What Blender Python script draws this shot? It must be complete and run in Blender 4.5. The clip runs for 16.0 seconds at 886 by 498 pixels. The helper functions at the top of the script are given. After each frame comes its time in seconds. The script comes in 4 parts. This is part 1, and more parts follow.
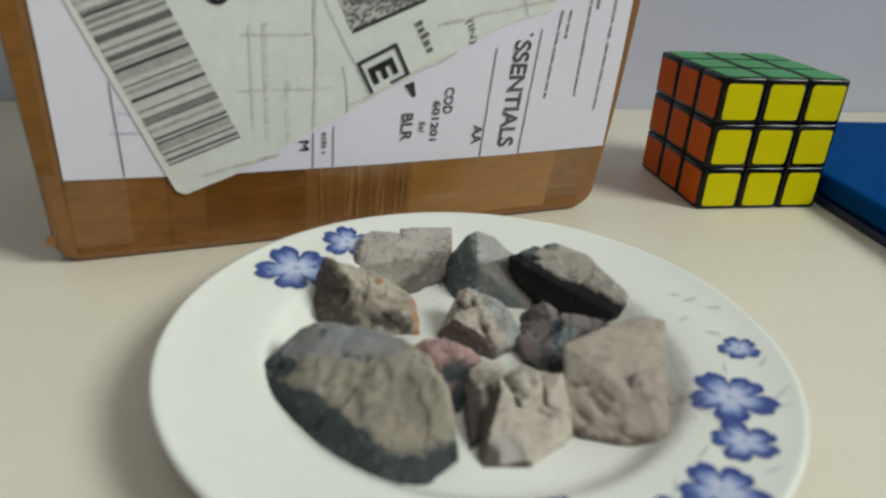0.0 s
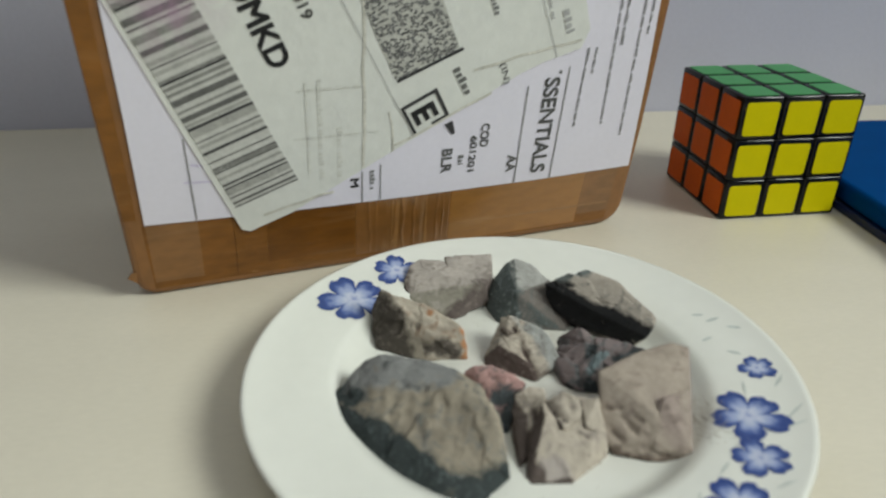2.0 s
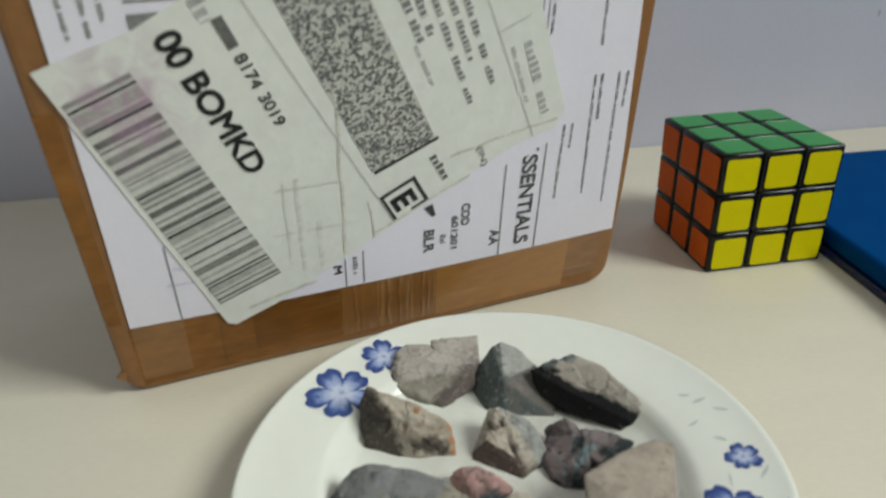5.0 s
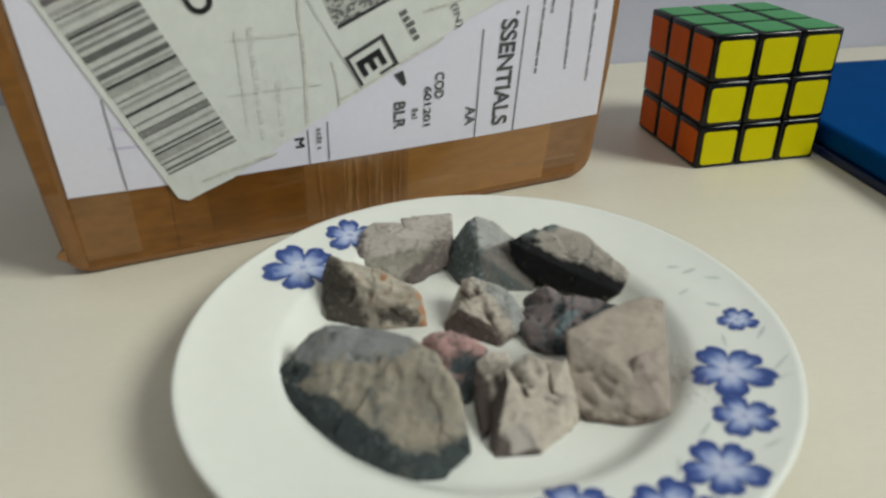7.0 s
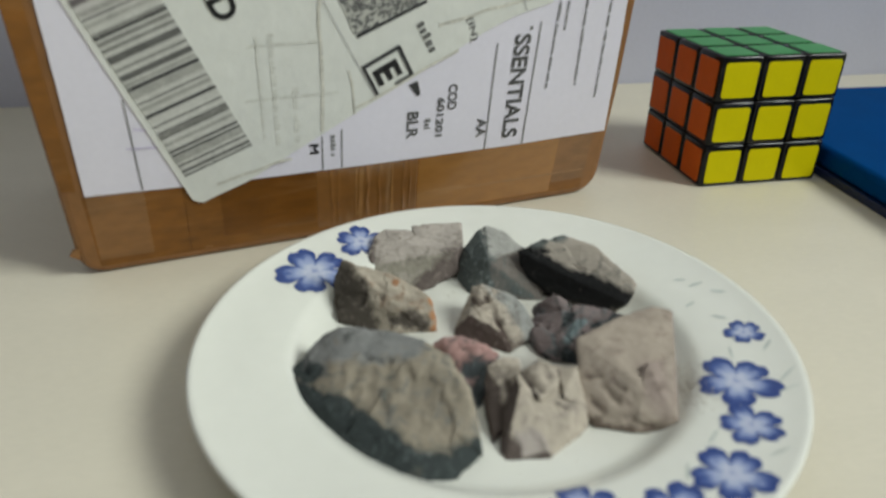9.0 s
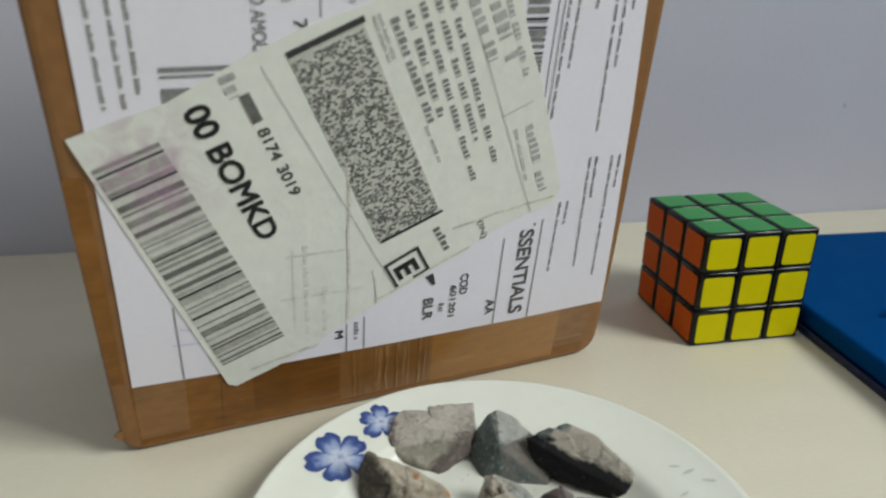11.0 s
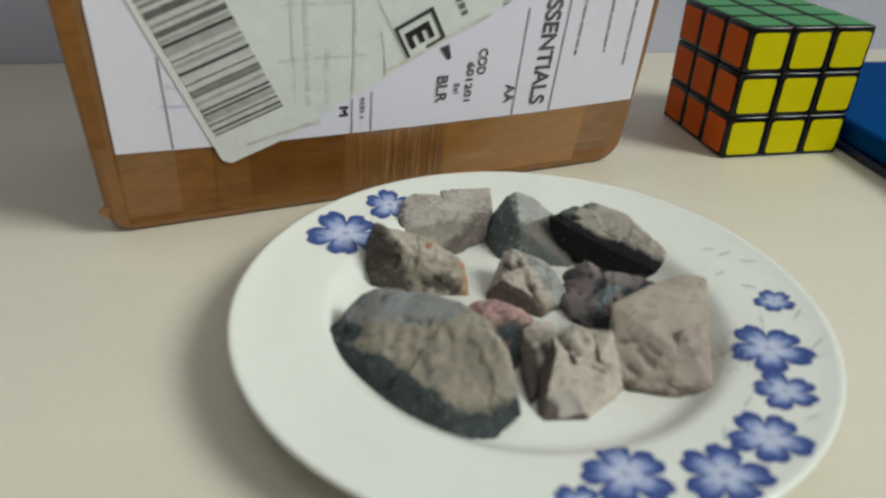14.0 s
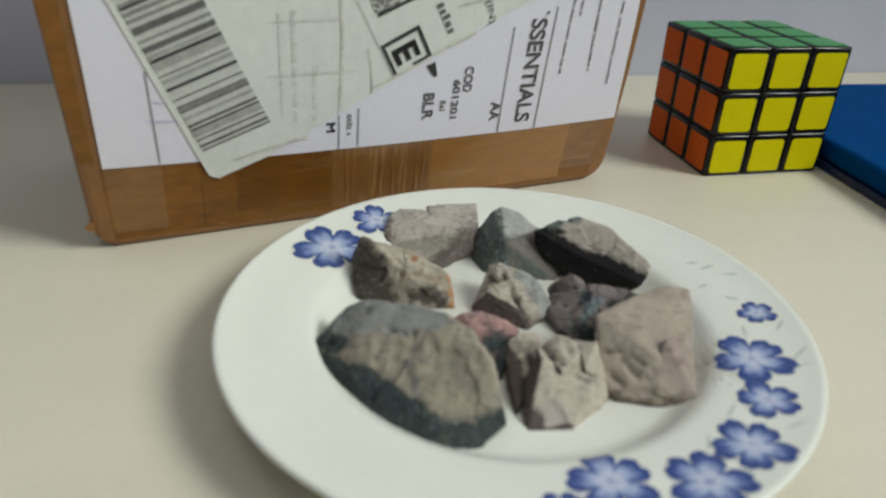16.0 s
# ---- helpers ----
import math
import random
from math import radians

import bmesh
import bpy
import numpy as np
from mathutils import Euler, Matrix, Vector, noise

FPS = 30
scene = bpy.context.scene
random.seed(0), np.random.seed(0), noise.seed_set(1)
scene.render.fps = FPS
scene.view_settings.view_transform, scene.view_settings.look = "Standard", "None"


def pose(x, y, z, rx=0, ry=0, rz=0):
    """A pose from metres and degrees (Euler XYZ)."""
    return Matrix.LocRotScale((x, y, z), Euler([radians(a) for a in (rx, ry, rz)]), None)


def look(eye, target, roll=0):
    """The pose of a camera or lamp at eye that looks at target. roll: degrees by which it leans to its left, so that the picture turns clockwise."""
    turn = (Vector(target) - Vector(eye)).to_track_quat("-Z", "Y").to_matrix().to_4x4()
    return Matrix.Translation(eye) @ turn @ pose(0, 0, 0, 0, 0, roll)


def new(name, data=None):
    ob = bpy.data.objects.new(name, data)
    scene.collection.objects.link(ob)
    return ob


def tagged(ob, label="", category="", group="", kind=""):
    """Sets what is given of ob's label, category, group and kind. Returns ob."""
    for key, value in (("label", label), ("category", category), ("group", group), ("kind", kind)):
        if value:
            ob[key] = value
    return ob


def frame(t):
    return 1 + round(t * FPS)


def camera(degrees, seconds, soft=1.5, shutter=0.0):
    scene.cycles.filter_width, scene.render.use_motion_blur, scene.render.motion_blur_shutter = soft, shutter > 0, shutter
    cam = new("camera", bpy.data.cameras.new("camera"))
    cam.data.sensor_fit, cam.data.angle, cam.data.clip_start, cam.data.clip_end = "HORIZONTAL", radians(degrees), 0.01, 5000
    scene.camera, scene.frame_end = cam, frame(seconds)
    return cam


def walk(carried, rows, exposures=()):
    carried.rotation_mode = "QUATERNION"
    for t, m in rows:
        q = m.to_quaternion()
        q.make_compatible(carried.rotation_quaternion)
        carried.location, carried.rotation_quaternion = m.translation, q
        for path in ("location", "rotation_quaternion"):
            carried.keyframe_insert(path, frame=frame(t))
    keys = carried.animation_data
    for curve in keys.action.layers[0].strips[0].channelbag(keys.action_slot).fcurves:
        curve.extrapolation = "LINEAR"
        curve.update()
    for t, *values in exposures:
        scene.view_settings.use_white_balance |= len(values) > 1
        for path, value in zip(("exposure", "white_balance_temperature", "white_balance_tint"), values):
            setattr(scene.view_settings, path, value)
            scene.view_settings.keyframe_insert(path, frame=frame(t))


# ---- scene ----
cam = camera(64.93, 16.0, soft=2.3, shutter=0.5)
cam.data.dof.use_dof, cam.data.dof.focus_distance, cam.data.dof.aperture_fstop = True, 0.30, 11.0
PATH = [
    (0, (-0.16045, -0.25553, 0.11109), (-0.10867, 0.00923, -0.02014), 3.30),
    (0.5, (-0.15852, -0.26223, 0.12403), (-0.10775, 0.00328, -0.00608), 1.92),
    (1, (-0.15816, -0.27169, 0.13787), (-0.10667, -0.00572, 0.00900), 1.69),
    (1.5, (-0.16040, -0.26896, 0.13884), (-0.11338, -0.00787, -0.00123), 0.16),
    (2, (-0.16897, -0.26640, 0.13570), (-0.12832, -0.00408, -0.00407), 0.65),
    (2.5, (-0.16861, -0.26228, 0.15170), (-0.13024, 0.00631, 0.02370), -0.18),
    (3, (-0.16287, -0.26154, 0.16658), (-0.11778, 0.01077, 0.04905), -0.72),
    (3.2, (-0.16172, -0.26331, 0.17629), (-0.11688, 0.01006, 0.06116), -1.00),
    (5.3, (-0.16025, -0.25424, 0.15389), (-0.12052, 0.00637, 0.01071), -2.18),
    (5.5, (-0.16228, -0.25430, 0.14393), (-0.12115, 0.00499, -0.00126), -1.50),
    (6, (-0.16331, -0.25587, 0.12348), (-0.11877, 0.00066, -0.02554), -0.12),
    (6.5, (-0.16017, -0.25483, 0.12063), (-0.11393, 0.00034, -0.03020), -0.76),
    (7, (-0.15818, -0.25422, 0.12300), (-0.11146, 0.00164, -0.02651), -1.27),
    (7.5, (-0.15440, -0.25361, 0.11937), (-0.10340, -0.00007, -0.03267), -0.62),
    (8, (-0.16232, -0.25725, 0.11919), (-0.11139, -0.00154, -0.02918), 0.65),
    (8.5, (-0.16329, -0.25894, 0.11719), (-0.11276, -0.00248, -0.03003), 0.82),
    (9, (-0.16405, -0.25742, 0.12193), (-0.11415, 0.00152, -0.02111), 0.53),
    (9.5, (-0.16773, -0.26006, 0.14378), (-0.12101, 0.00592, 0.01311), -0.76),
    (10, (-0.16292, -0.26262, 0.16828), (-0.10881, 0.00952, 0.05420), -0.61),
    (10.2, (-0.16653, -0.26518, 0.16867), (-0.11180, 0.00736, 0.05586), 0.86),
    (12.3, (-0.17250, -0.25346, 0.15533), (-0.12275, 0.01344, 0.02770), 0.05),
    (12.5, (-0.17178, -0.25381, 0.14770), (-0.11934, 0.00950, 0.01383), 1.01),
    (13, (-0.17730, -0.25802, 0.12978), (-0.12675, -0.00164, -0.01758), 2.10),
    (13.5, (-0.16936, -0.25773, 0.12211), (-0.11379, -0.00548, -0.03047), 3.28),
    (14, (-0.17465, -0.25721, 0.12091), (-0.12446, -0.00494, -0.03349), 1.83),
    (14.5, (-0.17222, -0.25891, 0.13016), (-0.12871, -0.00506, -0.02370), -2.05),
    (15, (-0.17165, -0.26546, 0.14283), (-0.12471, -0.00611, -0.00046), -1.60),
    (15.5, (-0.17391, -0.26429, 0.13082), (-0.12430, -0.00718, -0.01560), 0.21),
    (16, (-0.17436, -0.26002, 0.11845), (-0.11857, -0.00330, -0.02642), 2.26),
]
walk(cam, [(t, look(eye, target, roll)) for t, eye, target, roll in PATH])

# ---- light: an indoor room lit through one wide opening in the added east wall, by an unseen overhead fill and by the pale walls ----
world = bpy.data.worlds.new("world")
scene.world = world
world.use_nodes = True
world.node_tree.nodes["Background"].inputs[0].default_value = (0.80, 0.88, 1.0, 1)
world.node_tree.nodes["Background"].inputs[1].default_value = 0.25
scene.view_settings.exposure = 0.0


def area_lamp(name, eye, target, size_x, size_y, watts, colour):
    data = bpy.data.lights.new(name, "AREA")
    data.shape, data.size, data.size_y, data.energy, data.color = "RECTANGLE", size_x, size_y, watts, colour
    ob = new(name, data)
    ob.matrix_world = look(eye, target)
    return ob


area_lamp("window_light", (1.41, -0.90, 1.45), (-0.05, 0.0, 0.0), 0.82, 0.82, 47.8, (0.92, 0.98, 0.92))
# unseen fill lamp, added to lighten the shadows
area_lamp("ceiling_fill", (-0.35, -0.48, 1.82), (-0.2, -0.4, 0.0), 1.2, 0.5, 2.6, (0.95, 1.0, 0.91))


# ---- materials ----
def material(name, colour, rough=0.5, metal=0.0, spread=0.06, scale=60.0, fine=900.0, bump=0.05, depth=0.0004, coat=0.0, stretch=(1, 1, 1), spec=0.5):
    """A surface with its colour varied at two scales, and fine relief. Scales are per metre."""
    mat = bpy.data.materials.new(name)
    mat.use_nodes = True
    nt = mat.node_tree
    bsdf = nt.nodes["Principled BSDF"]
    bsdf.inputs["Roughness"].default_value = rough
    bsdf.inputs["Metallic"].default_value = metal
    bsdf.inputs["Specular IOR Level"].default_value = spec
    bsdf.inputs["Coat Weight"].default_value = coat
    bsdf.inputs["Coat Roughness"].default_value = 0.12
    geo = nt.nodes.new("ShaderNodeTexCoord")
    mapping = nt.nodes.new("ShaderNodeMapping")
    mapping.inputs["Scale"].default_value = stretch
    nt.links.new(geo.outputs["Object"], mapping.inputs["Vector"])
    big, small = nt.nodes.new("ShaderNodeTexNoise"), nt.nodes.new("ShaderNodeTexNoise")
    for node, s, det in ((big, scale, 4), (small, fine, 3)):
        node.inputs["Scale"].default_value, node.inputs["Detail"].default_value = s, det
        nt.links.new(mapping.outputs["Vector"], node.inputs["Vector"])
    add = nt.nodes.new("ShaderNodeMath")
    add.operation = "ADD"
    nt.links.new(big.outputs["Fac"], add.inputs[0])
    nt.links.new(small.outputs["Fac"], add.inputs[1])
    ramp = nt.nodes.new("ShaderNodeMapRange")
    ramp.inputs["From Min"].default_value, ramp.inputs["From Max"].default_value = 0.6, 1.4
    ramp.inputs["To Min"].default_value, ramp.inputs["To Max"].default_value = 1 - spread * 2, 1 + spread
    nt.links.new(add.outputs[0], ramp.inputs["Value"])
    mix = nt.nodes.new("ShaderNodeMix")
    mix.data_type, mix.blend_type = "RGBA", "MULTIPLY"
    mix.inputs["Factor"].default_value = 1.0
    mix.inputs["A"].default_value = (*colour, 1)
    nt.links.new(ramp.outputs["Result"], mix.inputs["B"])
    nt.links.new(mix.outputs["Result"], bsdf.inputs["Base Color"])
    if bump:
        bp = nt.nodes.new("ShaderNodeBump")
        bp.inputs["Strength"].default_value, bp.inputs["Distance"].default_value = bump, depth
        nt.links.new(add.outputs[0], bp.inputs["Height"])
        nt.links.new(bp.outputs["Normal"], bsdf.inputs["Normal"])
    return mat


def nodes_of(mat):
    return mat.node_tree, mat.node_tree.nodes["Principled BSDF"]


M_TABLE = material("cream_laminate", (0.66, 0.61, 0.50), 0.42, spread=0.03, scale=14, fine=260, bump=0.04, depth=0.0002, stretch=(1, 3, 1))
M_WALL = material("lavender_wall_paint", (0.53, 0.53, 0.625), 0.7, spread=0.03, scale=9, fine=420, bump=0.12, depth=0.0006)
M_ROOM = material("white_room_paint", (0.47, 0.47, 0.48), 0.8, spread=0.02, scale=3, fine=200)
M_FLOOR = material("floor_tile", (0.45, 0.40, 0.34), 0.4, spread=0.05, scale=3, fine=150)
M_LEG = material("white_table_leg", (0.6, 0.58, 0.52), 0.5)
M_CARD = material("brown_cardboard", (0.235, 0.102, 0.027), 0.5, spread=0.12, scale=40, fine=240, bump=0.12, stretch=(1, 1, 0.8), coat=0.12)
M_TAPE = material("brown_packing_tape", (0.222, 0.088, 0.014), 0.34, spread=0.2, scale=26, fine=200, bump=0.3, depth=0.0010, stretch=(0.6, 1, 1.5), coat=0.08, spec=0.3)
M_PAPER = material("white_paper", (0.75, 0.725, 0.82), 0.75, spread=0.02, scale=30, fine=500, bump=0.06)
M_INK = material("black_ink", (0.035, 0.035, 0.038), 0.6, spread=0.2)
M_INKGREY = material("worn_grey_ink", (0.22, 0.22, 0.22), 0.6, spread=0.25, scale=250)
M_INKPALE = material("pale_grey_ink", (0.42, 0.42, 0.42), 0.6, spread=0.2, scale=250)
M_INKSOFT = material("faded_ink", (0.31, 0.31, 0.31), 0.6, spread=0.25, scale=300)
M_PLASTIC = material("black_plastic", (0.005, 0.005, 0.006), 0.09, spread=0.1, bump=0.0, spec=0.3)
M_YELLOW = material("yellow_sticker", (0.60, 0.525, 0.003), 0.45, spread=0.03, scale=120, bump=0.02, spec=0.2)
M_ORANGE = material("orange_sticker", (0.62, 0.118, 0.014), 0.45, spread=0.05, scale=120, bump=0.02, spec=0.2)
M_GREEN = material("green_sticker", (0.028, 0.25, 0.06), 0.36, spread=0.04, scale=120, bump=0.02, spec=0.35)
M_PLATE = material("white_glazed_ceramic", (0.735, 0.735, 0.675), 0.16, spread=0.015, scale=25, fine=200, bump=0.015, coat=0.3)
M_BLUE = material("blue_plastic_cover", (0.001, 0.050, 0.19), 0.5, spread=0.06, scale=60, fine=1500, bump=0.08, depth=0.0002, spec=0.08)
nodes_of(M_BLUE)[1].inputs["IOR"].default_value = 1.12
for one in (M_YELLOW, M_ORANGE):
    nodes_of(one)[1].inputs["IOR"].default_value = 1.25
M_DARKBLUE = material("dark_blue_mark", (0.004, 0.012, 0.07), 0.4)


# ---- building helpers ----
def part(name, bm, mat, parent=None, label="", smooth=False, m=None):
    """Links a bmesh as one mesh object, under a thing or a part where one is given."""
    me = bpy.data.meshes.new(name)
    bm.normal_update()
    if smooth:
        for f in bm.faces:
            f.smooth = True
    bm.to_mesh(me)
    bm.free()
    for one in mat if isinstance(mat, (list, tuple)) else (mat,):
        me.materials.append(one)
    ob = new(name, me)
    if m is not None:
        ob.matrix_basis = m
    if parent is not None:
        ob.parent = parent
    if label:
        ob["label"] = label
    return ob


def thing(name, label, category, m=None, group="", kind=""):
    ob = new(name)
    ob.empty_display_size = 0.02
    if m is not None:
        ob.matrix_basis = m
    return tagged(ob, label, category, group, kind)


def box_bm(x0, x1, y0, y1, z0, z1, bevel=0.0, segments=2):
    bm = bmesh.new()
    bmesh.ops.create_cube(bm, size=1.0)
    bmesh.ops.scale(bm, vec=(x1 - x0, y1 - y0, z1 - z0), verts=bm.verts)
    bmesh.ops.translate(bm, vec=((x0 + x1) / 2, (y0 + y1) / 2, (z0 + z1) / 2), verts=bm.verts)
    if bevel:
        bmesh.ops.bevel(bm, geom=list(bm.edges), offset=bevel, segments=segments, profile=0.5, affect="EDGES")
    return bm


def slab_bm(outline, y0, y1):
    """A flat shape given in x and z, from y0 (front) to y1 (back)."""
    bm = bmesh.new()
    front = [bm.verts.new((x, y0, z)) for x, z in outline]
    back = [bm.verts.new((x, y1, z)) for x, z in outline]
    bm.faces.new(front)
    bm.faces.new(list(reversed(back)))
    n = len(outline)
    for i in range(n):
        j = (i + 1) % n
        bm.faces.new((front[j], front[i], back[i], back[j]))
    bmesh.ops.recalc_face_normals(bm, faces=bm.faces)
    return bm


def rounded(x0, x1, z0, z1, r, steps=5):
    """The outline of a rectangle with rounded corners; r: one radius, or four (bottom left, bottom right, top right, top left)."""
    rs = r if isinstance(r, (list, tuple)) else (r,) * 4
    out = []
    for (cx, cz, a), q in zip(((x0, z0, 180), (x1, z0, 270), (x1, z1, 0), (x0, z1, 90)), rs):
        ox, oz = cx + (q if cx == x0 else -q), cz + (q if cz == z0 else -q)
        for k in range(steps + 1):
            w = radians(a + 90 * k / steps)
            out.append((ox + q * math.cos(w), oz + q * math.sin(w)))
    return out


# ---- the room ----
def wall(name, x0, x1, y0, y1, z0, z1, mat, turn=0.0):
    return tagged(part(name, box_bm(x0, x1, y0, y1, z0, z1), mat, m=pose(0, 0, 0, 0, 0, turn)), "plain painted room wall", "wall", kind="structure")


north = tagged(part("wall_north", box_bm(-1.6, 1.7, 0.0, 0.12, -0.75, 1.9), M_WALL, m=pose(0.0, 0.1705, 0, 0, 0, -1.1)), "lavender painted wall behind the table", "wall", kind="structure")
wall("wall_west", -1.72, -1.6, -2.4, 0.22, -0.75, 1.9, M_ROOM)


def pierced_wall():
    """An unseen east wall, added to shade the right of the lavender wall: a pier at each end, a parapet and a lintel
    round the opening that lets the light in.
    """
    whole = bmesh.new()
    # the pier edge at y -0.35 is set by the shade wanted behind
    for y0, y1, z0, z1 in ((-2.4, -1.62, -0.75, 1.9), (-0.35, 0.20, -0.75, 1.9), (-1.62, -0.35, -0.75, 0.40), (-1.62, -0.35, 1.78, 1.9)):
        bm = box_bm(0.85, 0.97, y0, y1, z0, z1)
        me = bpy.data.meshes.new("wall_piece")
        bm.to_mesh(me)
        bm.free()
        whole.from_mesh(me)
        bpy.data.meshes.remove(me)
    return tagged(part("east_shade_wall", whole, M_ROOM), "unseen added wall whose opening shapes the light on the lavender wall", "wall", kind="structure")


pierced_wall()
wall("wall_south", -1.72, 1.82, -2.52, -2.4, -0.75, 1.9, M_ROOM)
tagged(part("floor", box_bm(-1.72, 1.82, -2.52, 0.3, -0.85, -0.75), M_FLOOR), "plain tiled room floor", "floor", kind="structure")
tagged(part("ceiling", box_bm(-1.72, 1.82, -2.52, 0.3, 1.9, 2.0), M_ROOM), "white room ceiling", "ceiling", kind="structure")



def wall_mark():
    """A small grey scuff on the paint."""
    rnd, bm, rim = random.Random(8), bmesh.new(), []
    top = bm.verts.new((0, -0.0003, 0))
    for k in range(18):
        w, r = 2 * math.pi * k / 18, rnd.uniform(0.7, 1.15)
        rim.append(bm.verts.new((0.0016 * r * math.cos(w), 0.0002, 0.0036 * r * math.sin(w))))
    for k in range(18):
        bm.faces.new((top, rim[k], rim[(k + 1) % 18]))
    ob = part("scuff", bm, material("grey_scuff", (0.37, 0.36, 0.44), 0.8), north, "small grey scuff on the paint")
    ob.location = (0.199, 0.0, 0.078)


wall_mark()

# ---- table ----
table = thing("table", "cream laminate table standing against the wall", "table", m=pose(0, 0, 0, 0, 0, -1.1))
part("tabletop", box_bm(-0.75, 0.75, -0.55, 0.1700, -0.025, 0.0, 0.002), M_TABLE, table)
for lx in (-0.70, 0.70):
    for ly in (-0.50, 0.10):
        part("leg", box_bm(lx - 0.025, lx + 0.025, ly - 0.025, ly + 0.025, -0.75, -0.025, 0.002), M_LEG, table)

# ---- cardboard box with its papers ----
# Its front leans a little forward: u runs along the front, v up the front, w straight back.
BOX_O = Vector((-0.25, -0.03652, 0.0))
BOX_U, BOX_W, BOX_V = Vector((0.98026, 0.19771, 0)), Vector((-0.19771, 0.98026, 0)), Vector((0.03547, -0.17583, 0.98378))
BOX_M = Matrix.Translation(BOX_O) @ Matrix((BOX_U, BOX_W, BOX_V)).transposed().to_4x4()


def lay(ob):
    """Takes a mesh made in the box's u, w, v into the place."""
    ob.data.transform(BOX_M)
    return ob


def mm(points):
    return [(a / 1000, b / 1000) for a, b in points]


def carton_bm():
    bm = slab_bm(rounded(0.0045, 0.2080, 0.0, 0.245, (0.009, 0.011, 0.004, 0.004), 6), 0.0, 0.095)
    rim = [e for e in bm.edges if abs(e.verts[0].co.y - e.verts[1].co.y) < 1e-6]
    bmesh.ops.bevel(bm, geom=rim, offset=0.0028, segments=3, profile=0.55, affect="EDGES")
    bmesh.ops.triangulate(bm, faces=[f for f in bm.faces if len(f.verts) > 4])
    bmesh.ops.subdivide_edges(bm, edges=[e for e in bm.edges if e.calc_length() > 0.02], cuts=5, use_grid_fill=True)
    for v in bm.verts:
        n = noise.noise(v.co * 38) * 0.0012 + noise.noise(v.co * 110) * 0.0005
        if v.co.y > 0.004 or v.co.z < 0.030:
            side = -1 if v.co.x < 0.1 else 1
            v.co.x += side * n if v.co.x < 0.012 or v.co.x > 0.2 else 0
        v.co.z = max(v.co.z, 0.0)
        if v.co.x > 0.19:
            v.co.x -= 0.045 * max(0.0, v.co.z - 0.03)
    return bm


carton = thing("cardboard_box", "brown cardboard parcel box with taped edges and shipping papers", "cardboard box", m=Matrix.Translation(BOX_O))
def box_part(name, bm, mat, parent, label="", smooth=False):
    ob = lay(part(name, bm, mat, parent, label, smooth))
    ob.data.transform(Matrix.Translation(-BOX_O))
    return ob




def scuffed(mat, pale, amount=0.55, scale=(9, 60, 140)):
    """Pale rubbed streaks along the tape."""
    nt, bsdf = nodes_of(mat)
    base = bsdf.inputs["Base Color"].links[0].from_socket
    coord, mapping, noi, ramp, mix = (nt.nodes.new(k) for k in ("ShaderNodeTexCoord", "ShaderNodeMapping", "ShaderNodeTexNoise", "ShaderNodeMapRange", "ShaderNodeMix"))
    mapping.inputs["Scale"].default_value = scale
    noi.inputs["Scale"].default_value, noi.inputs["Detail"].default_value, noi.inputs["Distortion"].default_value = 1.0, 6, 0.7
    nt.links.new(coord.outputs["Object"], mapping.inputs["Vector"])
    nt.links.new(mapping.outputs["Vector"], noi.inputs["Vector"])
    ramp.inputs["From Min"].default_value, ramp.inputs["From Max"].default_value = 0.56, 0.80
    ramp.inputs["To Min"].default_value, ramp.inputs["To Max"].default_value = 0.0, amount
    nt.links.new(noi.outputs["Fac"], ramp.inputs["Value"])
    mix.data_type = "RGBA"
    nt.links.new(ramp.outputs["Result"], mix.inputs["Factor"])
    nt.links.new(base, mix.inputs["A"])
    mix.inputs["B"].default_value = (*pale, 1)
    nt.links.new(mix.outputs["Result"], bsdf.inputs["Base Color"])


scuffed(M_TAPE, (0.36, 0.20, 0.085), 0.4)
scuffed(M_CARD, (0.34, 0.19, 0.085), 0.3, (60, 60, 25))
box_part("body", carton_bm(), M_CARD, carton)


def tape_bm(u0, u1, v0, v1, proud, seed):
    rnd = random.Random(seed)
    pts = [(u0, v0), (u1, v0 + rnd.uniform(-0.3, 0.3)), (u1 + rnd.uniform(-1, 1), v1), (u0 + rnd.uniform(-1, 1), v1)]
    return slab_bm(mm(pts), -proud, 0.001)


M_TAPE_DARK = material("darker_packing_tape", (0.175, 0.066, 0.009), 0.34, spread=0.16, scale=42, fine=200, bump=0.22, depth=0.0010, stretch=(0.6, 1, 1.5), coat=0.06, spec=0.3)
M_TAPE_PALE = material("paler_packing_tape", (0.315, 0.155, 0.048), 0.28, spread=0.16, scale=42, fine=200, bump=0.22, depth=0.0010, stretch=(0.6, 1, 1.5), coat=0.35)
M_TAPE_GREY = material("dull_packing_tape", (0.24, 0.108, 0.030), 0.33, spread=0.16, scale=42, fine=200, bump=0.22, depth=0.0010, stretch=(0.6, 1, 1.5), coat=0.15)
for k, (u0, u1, v0, v1, mat) in enumerate(((11, 199, 3.2, 31, M_TAPE), (11.5, 28.5, 6, 31.5, M_TAPE_GREY), (184, 199, 8, 30, M_TAPE_GREY), (128, 198, 12.3, 13.0, M_TAPE_PALE), (52.4, 85, 8, 30.6, M_TAPE_DARK), (45.2, 47.8, 4, 26, M_TAPE_PALE), (100, 102.5, 5, 30, M_TAPE_PALE), (113.5, 115, 5, 30, M_TAPE_PALE), (5.8, 10, 34, 112, M_TAPE))):
    box_part("packing_tape", tape_bm(u0, u1, v0, v1, 0.00005 + 0.00003 * k, k), mat, carton, "glossy brown packing tape")
